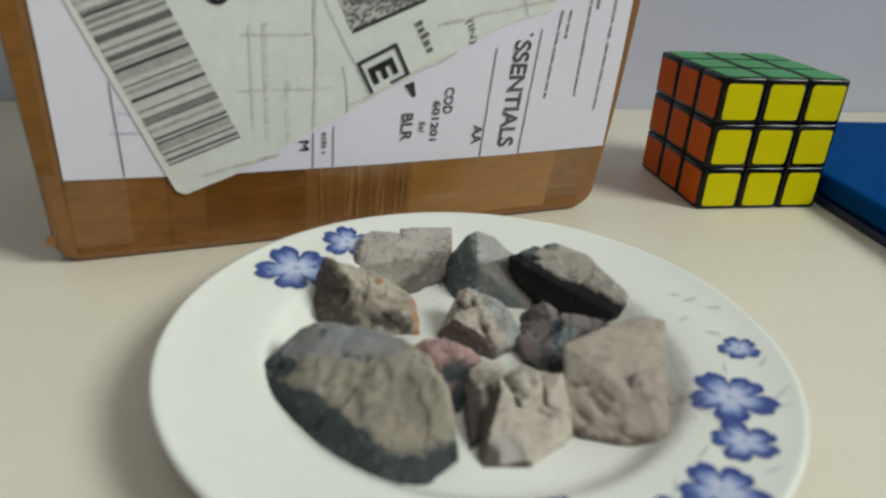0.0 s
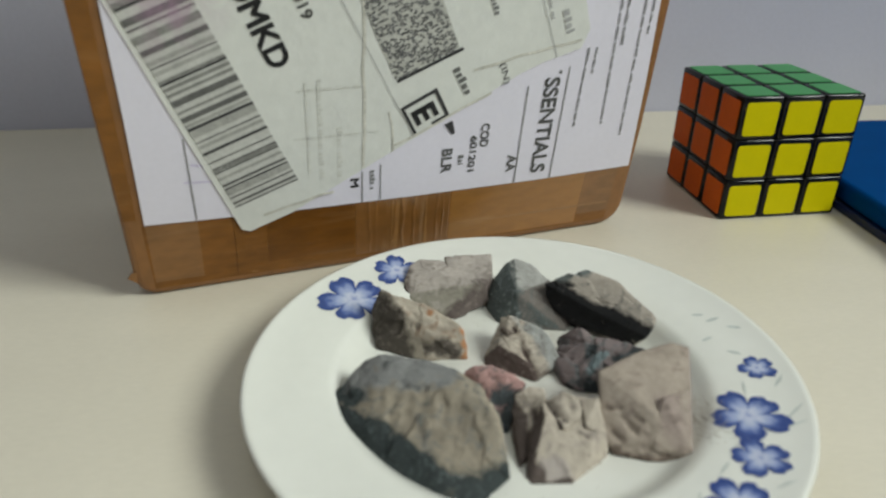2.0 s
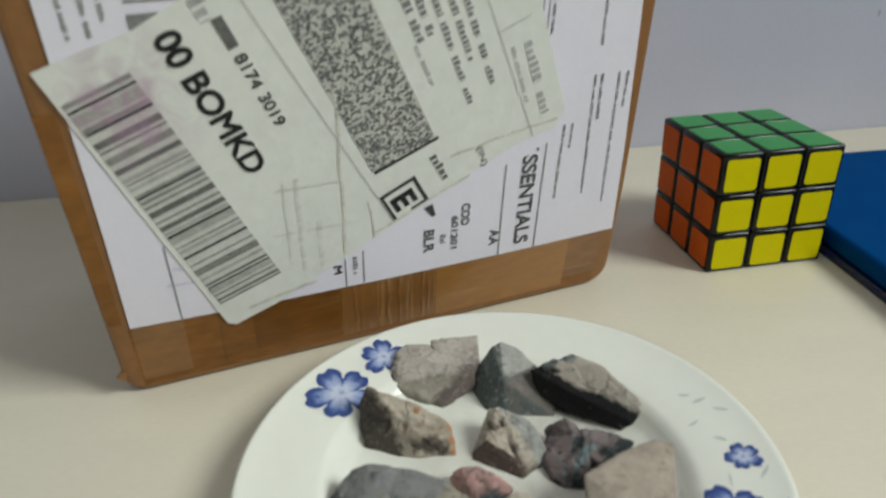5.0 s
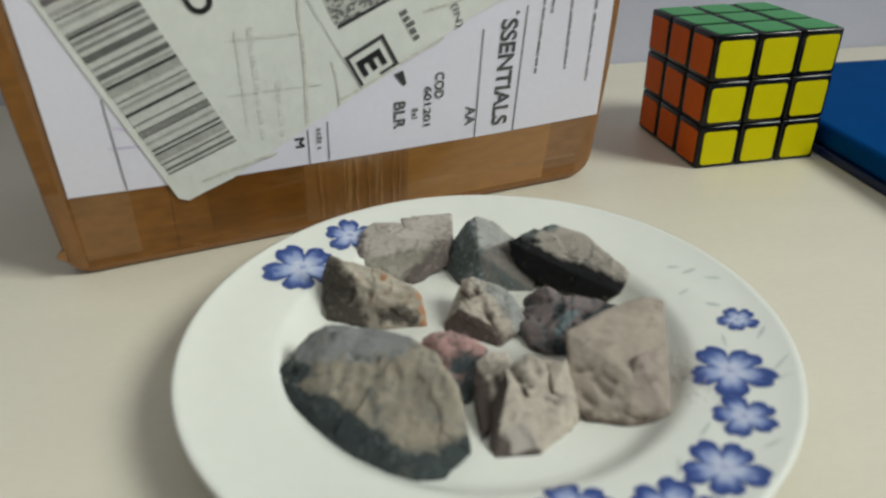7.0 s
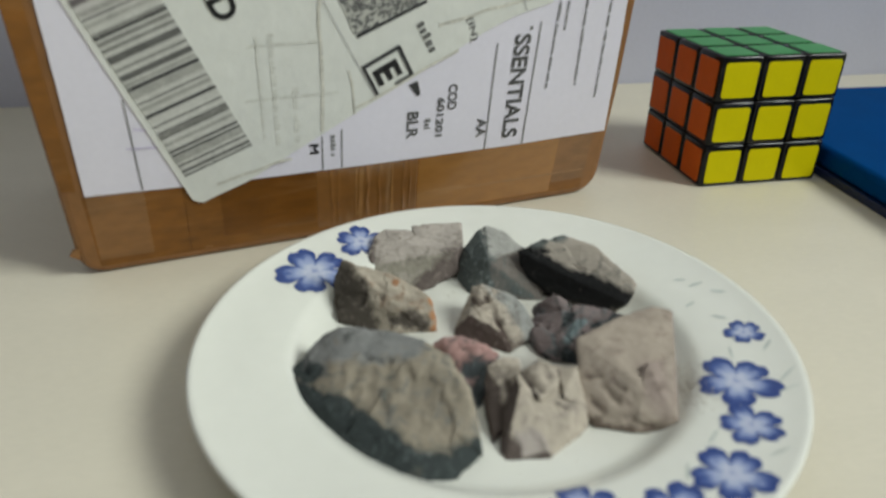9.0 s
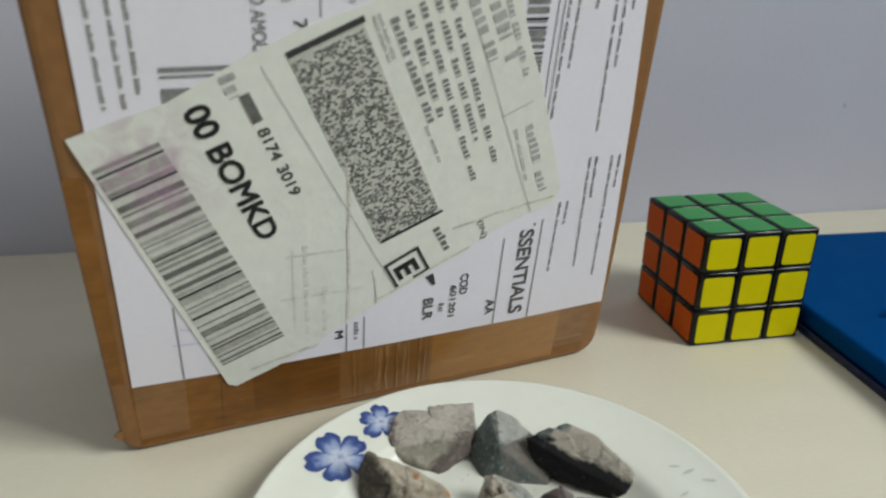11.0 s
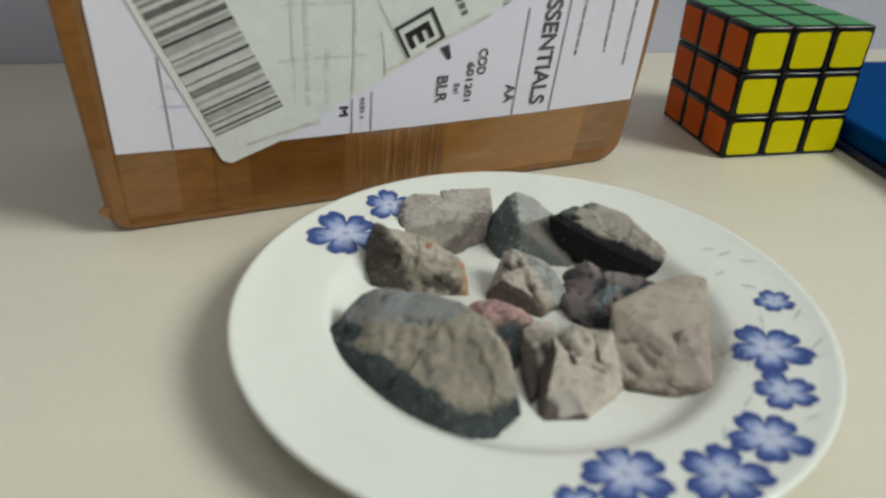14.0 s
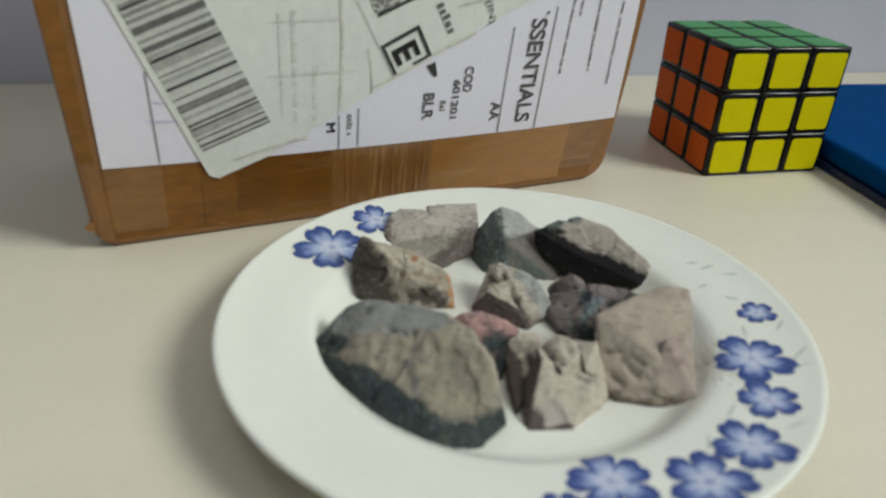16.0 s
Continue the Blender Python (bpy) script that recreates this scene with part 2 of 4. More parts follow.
box_part("tape_tab", slab_bm(mm([(2.6, 9.5), (5.5, 7), (6.0, 12), (4.0, 11.5)]), -0.0001, 0.0012), M_TAPE_GREY, carton, "loose corner of packing tape")

# the tape is creased where it crosses the joint of the flaps
CREASES = ((91, 0.5, 0.30), (93.5, 0.6, 0.14), (101, 0.45, 0.28), (104.4, 0.6, 0.36), (109, 0.5, 0.34), (118.5, 0.5, 0.34), (121, 0.35, 0.24))


def creased_tape_bm(u0, u1, v0, v1):
    """A strip of tape with upright folds: each at u, of a width and a height in millimetres."""
    bm, rows, cols = bmesh.new(), 24, 150
    grid = []
    for i in range(cols + 1):
        u = u0 + (u1 - u0) * i / cols
        line = []
        for k in range(rows + 1):
            v = v0 + (v1 - v0) * k / rows
            lift = 0.16
            for n, (cu, wide, tall) in enumerate(CREASES):
                sway = 0.6 * noise.noise(Vector((n * 3.7, v * 0.12, 0))) + 0.02 * (v - 17) * ((n % 3) - 1)
                lift += tall * math.exp(-((u - cu - sway) / wide) ** 2) * (0.55 + 0.6 * noise.noise(Vector((n * 5.1, v * 0.18, 4))))
            if i in (0, cols) or k in (0, rows):
                lift = 0.02
            line.append(bm.verts.new((u / 1000, -lift / 1000, v / 1000)))
        grid.append(line)
    for a, b in zip(grid, grid[1:]):
        for k in range(rows):
            bm.faces.new((a[k], b[k], b[k + 1], a[k + 1]))
    return bm


for one in (M_TAPE_DARK, M_TAPE_GREY):
    scuffed(one, (0.33, 0.19, 0.09), 0.45)
M_TAPE_FOLD = material("creased_packing_tape", (0.225, 0.095, 0.022), 0.3, spread=0.12, scale=40, fine=220, bump=0.12, depth=0.0006, coat=0.6)
box_part("packing_tape", creased_tape_bm(85.5, 124, 4.2, 30.6), M_TAPE_FOLD, carton, "creased glossy brown packing tape", smooth=True)
M_TAPE_OCHRE = material("ochre_packing_tape", (0.31, 0.138, 0.03), 0.3, spread=0.12, scale=30, fine=200, bump=0.2, depth=0.0010, stretch=(0.6, 1, 1.5), coat=0.3)
scuffed(M_TAPE_OCHRE, (0.42, 0.25, 0.11), 0.6)
scuffed(M_TAPE_FOLD, (0.44, 0.30, 0.17), 0.6, (160, 60, 22))
box_part("packing_tape", tape_bm(124.3, 183.5, 4.0, 30.4, 0.00012, 19), M_TAPE_OCHRE, carton, "glossy ochre packing tape")
box_part("packing_tape", tape_bm(40.5, 52, 4.5, 30.5, 0.00024, 17), M_TAPE, carton, "glossy brown packing tape")

# the white sheet and the sticker over it
sheet = box_part("paper_sheet", slab_bm(mm([(12, 31.6), (60, 29.8), (110, 29.2), (160, 29.2), (204.5, 30.2), (202, 70), (197.5, 120), (192.5, 166), (188, 232), (15, 232), (14.2, 171), (13.6, 120), (13, 70)]), -0.0006, 0.0004), M_PAPER, carton, "white printed paper sheet")
STICKER = [(8.5, 124.3), (22, 129), (35.6, 133.2), (59.4, 146.1), (75, 153.2), (89.9, 158.3), (108, 164.5), (125.3, 169), (141.5, 172), (142.2, 166.2), (146, 158), (147.2, 153.0), (151.5, 143), (156.9, 131.8), (164, 112), (171.8, 91.3),
           (169.6, 84.2), (162, 82), (155.3, 80.0), (146.5, 76.2), (138.2, 71.6), (122, 62.5), (106.5, 54.2), (84, 41.6), (61.7, 29.2), (52, 25.6), (46.6, 23.4), (43.6, 24.8), (26, 74)]


def stained(mat):
    """A streaky purple stain round one corner of the sticker."""
    nt, bsdf = nodes_of(mat)
    base = bsdf.inputs["Base Color"].links[0].from_socket
    coord, dist, noi, fall, sharp, mul, mix = (nt.nodes.new(k) for k in ("ShaderNodeTexCoord", "ShaderNodeVectorMath", "ShaderNodeTexNoise", "ShaderNodeMapRange", "ShaderNodeMapRange", "ShaderNodeMath", "ShaderNodeMix"))
    dist.operation = "DISTANCE"
    dist.inputs[1].default_value = BOX_M @ Vector((0.028, 0, 0.113)) - BOX_O
    nt.links.new(coord.outputs["Object"], dist.inputs[0])
    noi.inputs["Scale"].default_value, noi.inputs["Detail"].default_value, noi.inputs["Distortion"].default_value = 95, 5, 1.2
    nt.links.new(coord.outputs["Object"], noi.inputs["Vector"])
    fall.inputs["From Min"].default_value, fall.inputs["From Max"].default_value = 0.004, 0.026
    fall.inputs["To Min"].default_value, fall.inputs["To Max"].default_value = 0.85, 0.0
    nt.links.new(dist.outputs["Value"], fall.inputs["Value"])
    sharp.inputs["From Min"].default_value, sharp.inputs["From Max"].default_value = 0.40, 0.68
    nt.links.new(noi.outputs["Fac"], sharp.inputs["Value"])
    mul.operation = "MULTIPLY"
    nt.links.new(fall.outputs["Result"], mul.inputs[0])
    nt.links.new(sharp.outputs["Result"], mul.inputs[1])
    mix.data_type = "RGBA"
    nt.links.new(mul.outputs[0], mix.inputs["Factor"])
    nt.links.new(base, mix.inputs["A"])
    mix.inputs["B"].default_value = (0.40, 0.24, 0.36, 1)
    nt.links.new(mix.outputs["Result"], bsdf.inputs["Base Color"])
    return mat


M_STICKER = stained(material("wrinkled_shipping_sticker", (0.715, 0.725, 0.69), 0.42, spread=0.035, scale=34, fine=220, bump=0.16, depth=0.0012))
sticker = box_part("shipping_sticker", slab_bm(mm(STICKER), -0.0010, -0.0005), M_STICKER, carton, "off-white shipping sticker with barcode and creases")


def flat(points, w, bm=None):
    """A thin printed patch given in u and v millimetres, facing forward at w."""
    bm = bm or bmesh.new()
    bm.faces.new([bm.verts.new((a / 1000, w, b / 1000)) for a, b in points])
    return bm


def turned(u, v, angle, a, b):
    """The point a along and b across a line of print that starts at u, v."""
    c, s = math.cos(radians(angle)), math.sin(radians(angle))
    return u + a * c - b * s, v + a * s + b * c


def strip(bm, u, v, angle, length, height, w):
    return flat([turned(u, v, angle, a, b) for a, b in ((0, 0), (length, 0), (length, height), (0, height))], w, bm)


def word(text, u, v, angle, length, height, w, mat, parent, bold=0.012):
    """A readable word: starts at u, v, runs along angle."""
    cu = bpy.data.curves.new("printed_word", "FONT")
    cu.body, cu.bevel_depth, cu.bevel_resolution = text, bold, 0
    tmp = new("printed_word_curve", cu)
    bpy.context.view_layer.update()
    me = bpy.data.meshes.new_from_object(tmp.evaluated_get(bpy.context.evaluated_depsgraph_get()))
    bpy.data.objects.remove(tmp)
    xs, ys = [q.co.x for q in me.vertices], [q.co.y for q in me.vertices]
    for q in me.vertices:
        a, b = (q.co.x - min(xs)) / (max(xs) - min(xs)) * length, (q.co.y - min(ys)) / (max(ys) - min(ys)) * height
        p = turned(u, v, angle, a, b)
        q.co = (p[0] / 1000, w, p[1] / 1000)
    me.name = "printed_word"
    bm = bmesh.new()
    bm.from_mesh(me)
    bpy.data.meshes.remove(me)
    for f in bm.faces:
        f.normal_update()
        if f.normal.y > 0:
            f.normal_flip()
    return box_part("printed_word", bm, mat, parent)


def bars(lines, w, mat, parent, seed, name="print_bar"):
    """Lines of print too small to read: each word a row of plain upright blocks. u, v, angle, length, height."""
    rnd = random.Random(seed)
    for u, v, angle, length, height in lines:
        a = 0.0
        while a < length - 0.5:
            end = min(a + rnd.uniform(2.4, 5.6) * max(height, 1.2), length)
            bm = bmesh.new()
            while a < end:
                wide = rnd.uniform(0.42, 0.72) * height
                x, y = turned(u, v, angle, a, 0)
                strip(bm, x, y, angle, min(wide, max(end - a, 0.2)), height * rnd.choice((0.72, 0.85, 1.0, 1.0)), w)
                a += wide + 0.26 * height
            box_part(name, bm, mat, parent)
            a += 0.55 * height


def barcode(u, v, angle, length, height, w, mats, parent, seed, step=(0.35, 1.9)):
    rnd, a = random.Random(seed), 0.0
    while a < length:
        wide = min(rnd.choice((0.35, 0.5, 0.5, 0.8, 0.9, 1.3, 2.0)), length - a)
        x, y = turned(u, v, angle, a, 0)
        box_part("barcode_bar", strip(None, x, y, angle, wide, height, w), rnd.choice(mats[:3] if wide < 1 else mats[1:]), parent)
        a += wide + rnd.choice((0.35, 0.45, 0.6, 0.9, 1.3))


W1, W2 = -0.00085, -0.00125
M_BAR_MID = material("worn_barcode_ink", (0.135, 0.135, 0.13), 0.55, spread=0.22, scale=160)
M_BAR_GREY = material("rubbed_barcode_ink", (0.255, 0.255, 0.24), 0.55, spread=0.2, scale=160)
M_BAR_PALE = material("faded_barcode_ink", (0.40, 0.40, 0.375), 0.55, spread=0.15, scale=160)
for one in (M_BAR_MID, M_BAR_GREY, M_BAR_PALE):
    stained(one)
BAR_INK = {"d": M_INK, "m": M_BAR_MID, "g": M_BAR_GREY, "p": M_BAR_PALE}
# start and width of each bar along the code, in tenths of a millimetre, and its ink
STICKER_BARS = ("8 14g 33 8d 50 34p 92 16g 109 8d 143 22m 175 7m 199 24g 243 18m 279 14p 300 5m 315 12p 345 9g 355 8d 371 12g 393 10g 417 22m 457 8g 479 18m 506 10p "
                "521 10d 532 26p 575 5m 590 12p 619 10d 660 5m 685 6m 692 11g 704 6m 727 10p 756 9m 773 6d 780 24p 814 6m 836 9m 854 6m").split()
M_BAR_GROUND = stained(material("smudged_code_ground", (0.575, 0.575, 0.545), 0.5, spread=0.1, scale=160))
box_part("code_ground", flat([turned(11.9, 114.8, -68.8, a, b) for a, b in ((0.8, 1.4), (86.0, -0.4), (86.0, 23.3), (0.8, 21.2))], W2 + 0.00012), M_BAR_GROUND, sticker)
for start, bar in zip(STICKER_BARS[::2], STICKER_BARS[1::2]):
    along_code = int(start) / 10
    x, y = turned(11.9, 114.8, -68.8, along_code, 1.2 - 0.02 * along_code)
    box_part("barcode_bar", strip(None, x, y, -68.8, int(bar[:-1]) / 10, 20.2 + 0.042 * along_code, W2), BAR_INK[bar[-1]], sticker)
word("00 BOMKD", 39.2, 130.2, -67.4, 50.2, 7.6, W2, M_INK, sticker, 0.03)
box_part("print_bar", strip(None, *turned(54.6, 137.2, -68, 3.5, -0.4), -68, 9.5, 3.2, W2), M_BAR_MID, sticker)
word("8174", *turned(54.6, 137.2, -68, 15.3, -0.5), -68, 11.4, 3.8, W2, M_BAR_MID, sticker, 0.02)
word("3019", *turned(54.6, 137.2, -68, 29.2, -0.5), -68, 11.4, 3.8, W2, M_BAR_MID, sticker, 0.02)
bars([(50.2, 139.5, -68, 7, 4.6)], W2, M_INKPALE, sticker, 31)


M_INKDARK = material("dark_grey_ink", (0.17, 0.17, 0.17), 0.6, spread=0.25, scale=250)
M_CODE = material("grey_printed_ground", (0.52, 0.52, 0.48), 0.5, spread=0.1, scale=120)


def matrix_code():
    """A worn patch of small dark cells, without any meaning."""
    rnd, bm = random.Random(11), bmesh.new()
    for i in range(84):
        for j in range(26):
            if rnd.random() < 0.52:
                x, y = turned(69.9, 144.0, -66.3, 1.6 + i * 0.85 + rnd.uniform(-0.2, 0.2), 0.4 + j * 0.92 + rnd.uniform(-0.2, 0.2))
                strip(bm, x, y, -66.3, rnd.uniform(0.45, 0.9), rnd.uniform(0.6, 1.5), W2)
    return bm


box_part("code_ground", strip(None, 70.0, 144.6, -66.3, 73, 24.6, W2 + 0.00012), M_CODE, sticker)
tagged(box_part("code_patch", matrix_code(), M_INKDARK, sticker), kind="stuff")
box_part("code_end_bar", strip(None, 69.4, 146.1, -66.3, 2.0, 25.4, W2), M_INK, sticker)
box_part("code_end_bar", strip(None, 99.9, 77.6, -66.3, 1.2, 25.2, W2), M_INK, sticker)
bars([(118.5, 163.5, -69, 64, 2.1), (114.4, 161.5, -69, 52, 2.1), (109.9, 159.5, -69, 66, 2.1), (105.6, 157.3, -69, 37, 2.4)], W2, M_INKGREY, sticker, 4)
bars([(101.0, 155.0, -67, 37, 2.6)], W2, M_INKGREY, sticker, 6)
bars([(97.0, 156.5, -68, 16, 1.1), (95.3, 155.8, -68, 15, 1.0), (114.2, 119.8, -66, 15, 1.2)], W2, M_INKPALE, sticker, 7)
bars([(126, 160.5, -66, 22, 4.0), (133.5, 158.8, -66, 20, 4.6), (138, 163, -68, 30, 2.0), (152.5, 117, -70, 30, 3.2), (148, 116, -70, 22, 1.2)], W2, M_INKPALE, sticker, 8)
bars([(120.0, 79.6, -61, 14, 3.0)], W2, M_BAR_MID, sticker, 9)
word("(IN)", 137.2, 80.2, -70, 8.4, 3.0, W2, M_INKSOFT, sticker)
# the framed letter
E_A = -63.0
frame_e = bmesh.new()
for a, b, la, lb in ((0, 0, 1.4, 14.6), (1.4, 13.3, 10.8, 1.3), (11.2, 7.5, 1.0, 5.8), (1.4, 0, 10.6, 1.1)):
    x, y = turned(101.6, 66.9, E_A, a, b)
    strip(frame_e, x, y, E_A, la, lb, W2)
box_part("letter_frame", frame_e, M_INK, sticker)
word("E", *turned(101.6, 66.9, E_A, 3.6, 2.4), E_A, 6.2, 9.0, W2, M_INK, sticker, 0.035)
# thin rules and creases on the sticker
for u, v, a, l in ((62.2, 142.4, -62.9, 98), (131.0, 149.7, -67, 74), (142.5, 121.0, 24, 13)):
    box_part("printed_rule", strip(None, u, v, a, l, 0.28, W2), M_INKPALE, sticker)
M_CREASE = material("yellowed_crease", (0.66, 0.645, 0.58), 0.6, spread=0.2, scale=200)


def fold_bm(u, v, angle, length, wide, tall, seed):
    """A low uneven fold in the sticker: runs length along angle from u, v; millimetres."""
    bm, steps, rows = bmesh.new(), 26, []
    for k in range(steps + 1):
        a = length * k / steps
        sway = 0.9 * noise.noise(Vector((seed * 4.3, a * 0.09, 0)))
        lift = tall * 0.3 * (0.45 + 0.55 * math.sin(math.pi * k / steps)) * (0.8 + 0.5 * noise.noise(Vector((seed * 2.1, a * 0.2, 3))))
        row = []
        for b, h in ((-wide, 0.0), (-wide * 0.35, lift * 0.6), (0, lift), (wide * 0.5, lift * 0.45), (wide, 0.0)):
            x, y = turned(u, v, angle, a, b + sway)
            row.append(bm.verts.new((x / 1000, W2 + 0.00005 - h / 1000, y / 1000)))
        rows.append(row)
    for p, q in zip(rows, rows[1:]):
        for k in range(4):
            bm.faces.new((p[k], p[k + 1], q[k + 1], q[k]))
    for f in bm.faces:
        f.normal_update()
        if f.normal.y > 0:
            f.normal_flip()
    return bm


for n, (u, v, a, l, wide, tall) in enumerate(((88.6, 108, -90, 63, 0.5, 0.26), (97.5, 66, -82, 16, 0.3, 0.2), (128, 79, 12, 42, 0.5, 0.2), (100, 52, 27, 40, 0.5, 0.16), (52, 30, 14, 26, 0.5, 0.16))):
    box_part("crease", fold_bm(u, v, a, l, wide, tall, n + 2), M_CREASE, sticker, "yellowed crease", smooth=True)
# print that shows faintly through the sticker
M_GHOST = material("ghost_print", (0.678, 0.68, 0.632), 0.5, spread=0.1, scale=200)
bars([(72.5, 80, -90, 38, 1.7), (79.0, 62, -90, 20, 1.9), (66, 76, 0, 24, 0.9), (64, 58.5, 0, 30, 0.7), (68.5, 79, -90, 34, 0.8)], W2 + 0.00008, M_GHOST, sticker, 27)

# print on the white sheet
word("SSENTIALS", 157.2, 73.6, -90, 40.6, 6.4, W1, M_INKGREY, sheet, 0.025)
box_part("printed_mark", strip(None, 162.6, 76.2, -90, 1.2, 1.0, W1), M_INKGREY, sheet)
word("COD", 133.6, 57.4, -90, 9.8, 3.5, W1, M_INKGREY, sheet, 0.025)
word("601201", 129.7, 52.7, -90, 15.4, 2.8, W1, M_INKGREY, sheet, 0.025)
word("BLR", 118.6, 48.4, -90, 10.6, 4.2, W1, M_INKGREY, sheet, 0.025)
word("AA", 146.2, 42.6, -90, 7.8, 4.0, W1, M_INKGREY, sheet, 0.025)
word("M", 83.6, 40.4, -90, 3.8, 3.2, W1, M_INK, sheet, 0.025)
word("COD AMOU", 60.6, 168.6, -90, 22, 4.0, W1, M_INKPALE, sheet)
word("7", 72.2, 155.6, -90, 3.2, 4.0, W1, M_INKGREY, sheet)
for u, v, l, wide in ((150.4, 71, 41.5, 0.45), (166.4, 77.5, 48, 0.45), (87.9, 43, 13.4, 0.4), (94.8, 45, 15, 0.4), (28.9, 63, 31.5, 0.4), (80, 172, 16, 0.35), (160.6, 167, 47, 0.35), (158.4, 167, 47, 0.35)):
    box_part("printed_rule", strip(None, u, v, -90, l, wide, W1), M_INKGREY, sheet)
box_part("print_mark", flat([turned(118.6, 58.8, -63, a, b) for a, b in ((0, 0), (5.6, 0.9), (5.6, 2.2), (0.4, 3.4))], W1), M_INK, sheet)
bars([(125.3, 45, -90, 4, 2.2), (91.0, 43, -90, 8, 1.8)], W1, M_INKGREY, sheet, 12)
bars([(14.4, 182, -90, 20, 1.2), (19.0, 182, -90, 50, 1.3), (24.2, 182, -90, 50, 1.3), (28.4, 182, -90, 46, 1.3)], W1, M_BAR_GREY, sheet, 13)
bars([(162.2, 167, -90, 48, 1.0), (165.8, 167, -90, 30, 1.0), (172.8, 167, -90, 10, 1.0), (180.0, 167, -87, 55, 1.0), (183.4, 167, -87, 30, 1.0), (187.2, 167, -90, 11, 1.0)], W1, M_BAR_MID, sheet, 14)
bars([(192.4, 102, -87, 56, 1.0), (196.0, 102, -88, 14, 1.0), (182.4, 102, -87, 50, 1.0), (185.2, 102, -87, 18, 1.2), (172.6, 84, -90, 32, 1.0), (176.0, 84, -90, 10, 1.0)], W1, M_BAR_MID, sheet, 15)
bars([(85.5, 169, -90, 9, 2.0), (88.5, 169, -90, 9, 2.0), (69, 169.5, -90, 9, 2.6)], W1, M_INKPALE, sheet, 16)
M_VIOLET = material("faint_violet_ink", (0.60, 0.54, 0.74), 0.6, spread=0.1, scale=200)
for u, v, a, l in ((27, 46.5, -4, 8), (35, 46, -22, 7), (41.4, 43.4, -48, 8), (30, 53, -14, 9)):
    box_part("pen_stroke", strip(None, u, v, a, l, 0.5, W1), M_VIOLET, sheet, "faint violet pen stroke")
barcode(147.2, 164.4, -90, 31, 8.0, W1, (M_INK, M_INKGREY), sheet, 21)
for v, h in ((143.2, 1.3), (140.9, 0.7), (137.2, 2.6), (134.6, 1.4)):
    box_part("barcode_bar", strip(None, 34.8, v - h, 0, 24, h, W1), M_INKGREY, sheet)

# ---- puzzle cube ----
puzzle = thing("puzzle_cube", "black plastic puzzle cube with yellow, orange and green stickers", "puzzle cube", m=pose(0.0285, 0.0285, 0.0285))
PITCH = 0.019


def shared(name, me, parent, m, label=""):
    ob = new(name, me)
    ob.matrix_basis, ob.parent = m, parent
    if label:
        ob["label"] = label
    return ob


def mesh_of(name, bm, mat, smooth=False):
    me = bpy.data.meshes.new(name)
    bm.normal_update()
    for f in bm.faces:
        f.smooth = smooth
    bm.to_mesh(me)
    bm.free()
    me.materials.append(mat)
    return me


CUBELET = mesh_of("cubelet", box_bm(-0.00942, 0.00942, -0.00942, 0.00942, -0.00942, 0.00942, 0.0011, 4), M_PLASTIC, smooth=True)
FACE = {c: mesh_of(c + "_sticker", slab_bm(rounded(*span, 0.0013, 3), -0.00972, -0.0092), mat) for c, mat, span in (("yellow", M_YELLOW, (-0.0074, 0.0077, -0.0077, 0.0070)), ("orange", M_ORANGE, (-0.0074, 0.0075, -0.0076, 0.0072)), ("green", M_GREEN, (-0.0076, 0.0078, -0.0078, 0.0078)))}
jit = random.Random(3)
for i in (-1, 0, 1):
    for j in (-1, 0, 1):
        for k in (-1, 0, 1):
            if i == j == k == 0:
                continue
            one = shared("cubelet", CUBELET, puzzle, pose(i * PITCH, j * PITCH, k * PITCH, jit.uniform(-0.35, 0.35), jit.uniform(-0.35, 0.35), jit.uniform(-0.35, 0.35)))
            if j == -1:
                shared("sticker", FACE["yellow"], one, pose(0, 0, 0), "bright yellow sticker")
            if i == -1:
                shared("sticker", FACE["orange"], one, pose(0, 0, 0, 0, 0, -90), "orange sticker")
            if k == 1:
                shared("sticker", FACE["green"], one, pose(0, 0, 0, -90, 0, 0), "green sticker")

# ---- blue case and the pen on it ----
case = thing("blue_case", "flat blue plastic case lying on the table", "case", m=pose(0.0615, -0.02, 0.0, 0, 0, -3))
part("lid", box_bm(0.0, 0.31, -0.19, 0.1185, 0.0035, 0.0135, 0.0030, 4), M_BLUE, case, smooth=False)
part("base", box_bm(-0.0014, 0.3115, -0.1915, 0.1195, 0.0, 0.0037, 0.0008, 2), M_DARKBLUE, case, "dark blue base")


def turned_bm(profile, steps=24):
    """A body of revolution about x: pairs of x and radius."""
    bm = bmesh.new()
    rings = [[bm.verts.new((x, r * math.cos(2 * math.pi * k / steps), r * math.sin(2 * math.pi * k / steps))) for k in range(steps)] for x, r in profile]
    for a, b in zip(rings, rings[1:]):
        for k in range(steps):
            bm.faces.new((a[k], a[(k + 1) % steps], b[(k + 1) % steps], b[k]))
    bm.faces.new(rings[0])
    bm.faces.new(list(reversed(rings[-1])))
    bmesh.ops.recalc_face_normals(bm, faces=bm.faces)
    return bm


M_NIB = material("grey_blue_pen_tip", (0.012, 0.02, 0.07), 0.35)
pen = thing("pen", "dark blue pen with a tapered tip lying on the blue case", "pen", m=pose(0.0935, -0.0135, 0.0135 + 0.0042, 0, 0, 2))
part("tip", turned_bm([(0, 0.0003), (0.002, 0.0010), (0.009, 0.0022)]), M_NIB, pen, smooth=True)
part("barrel", turned_bm([(0.0088, 0.0030), (0.0105, 0.0041), (0.014, 0.0042), (0.13, 0.0042), (0.135, 0.0036)]), M_DARKBLUE, pen, smooth=True)

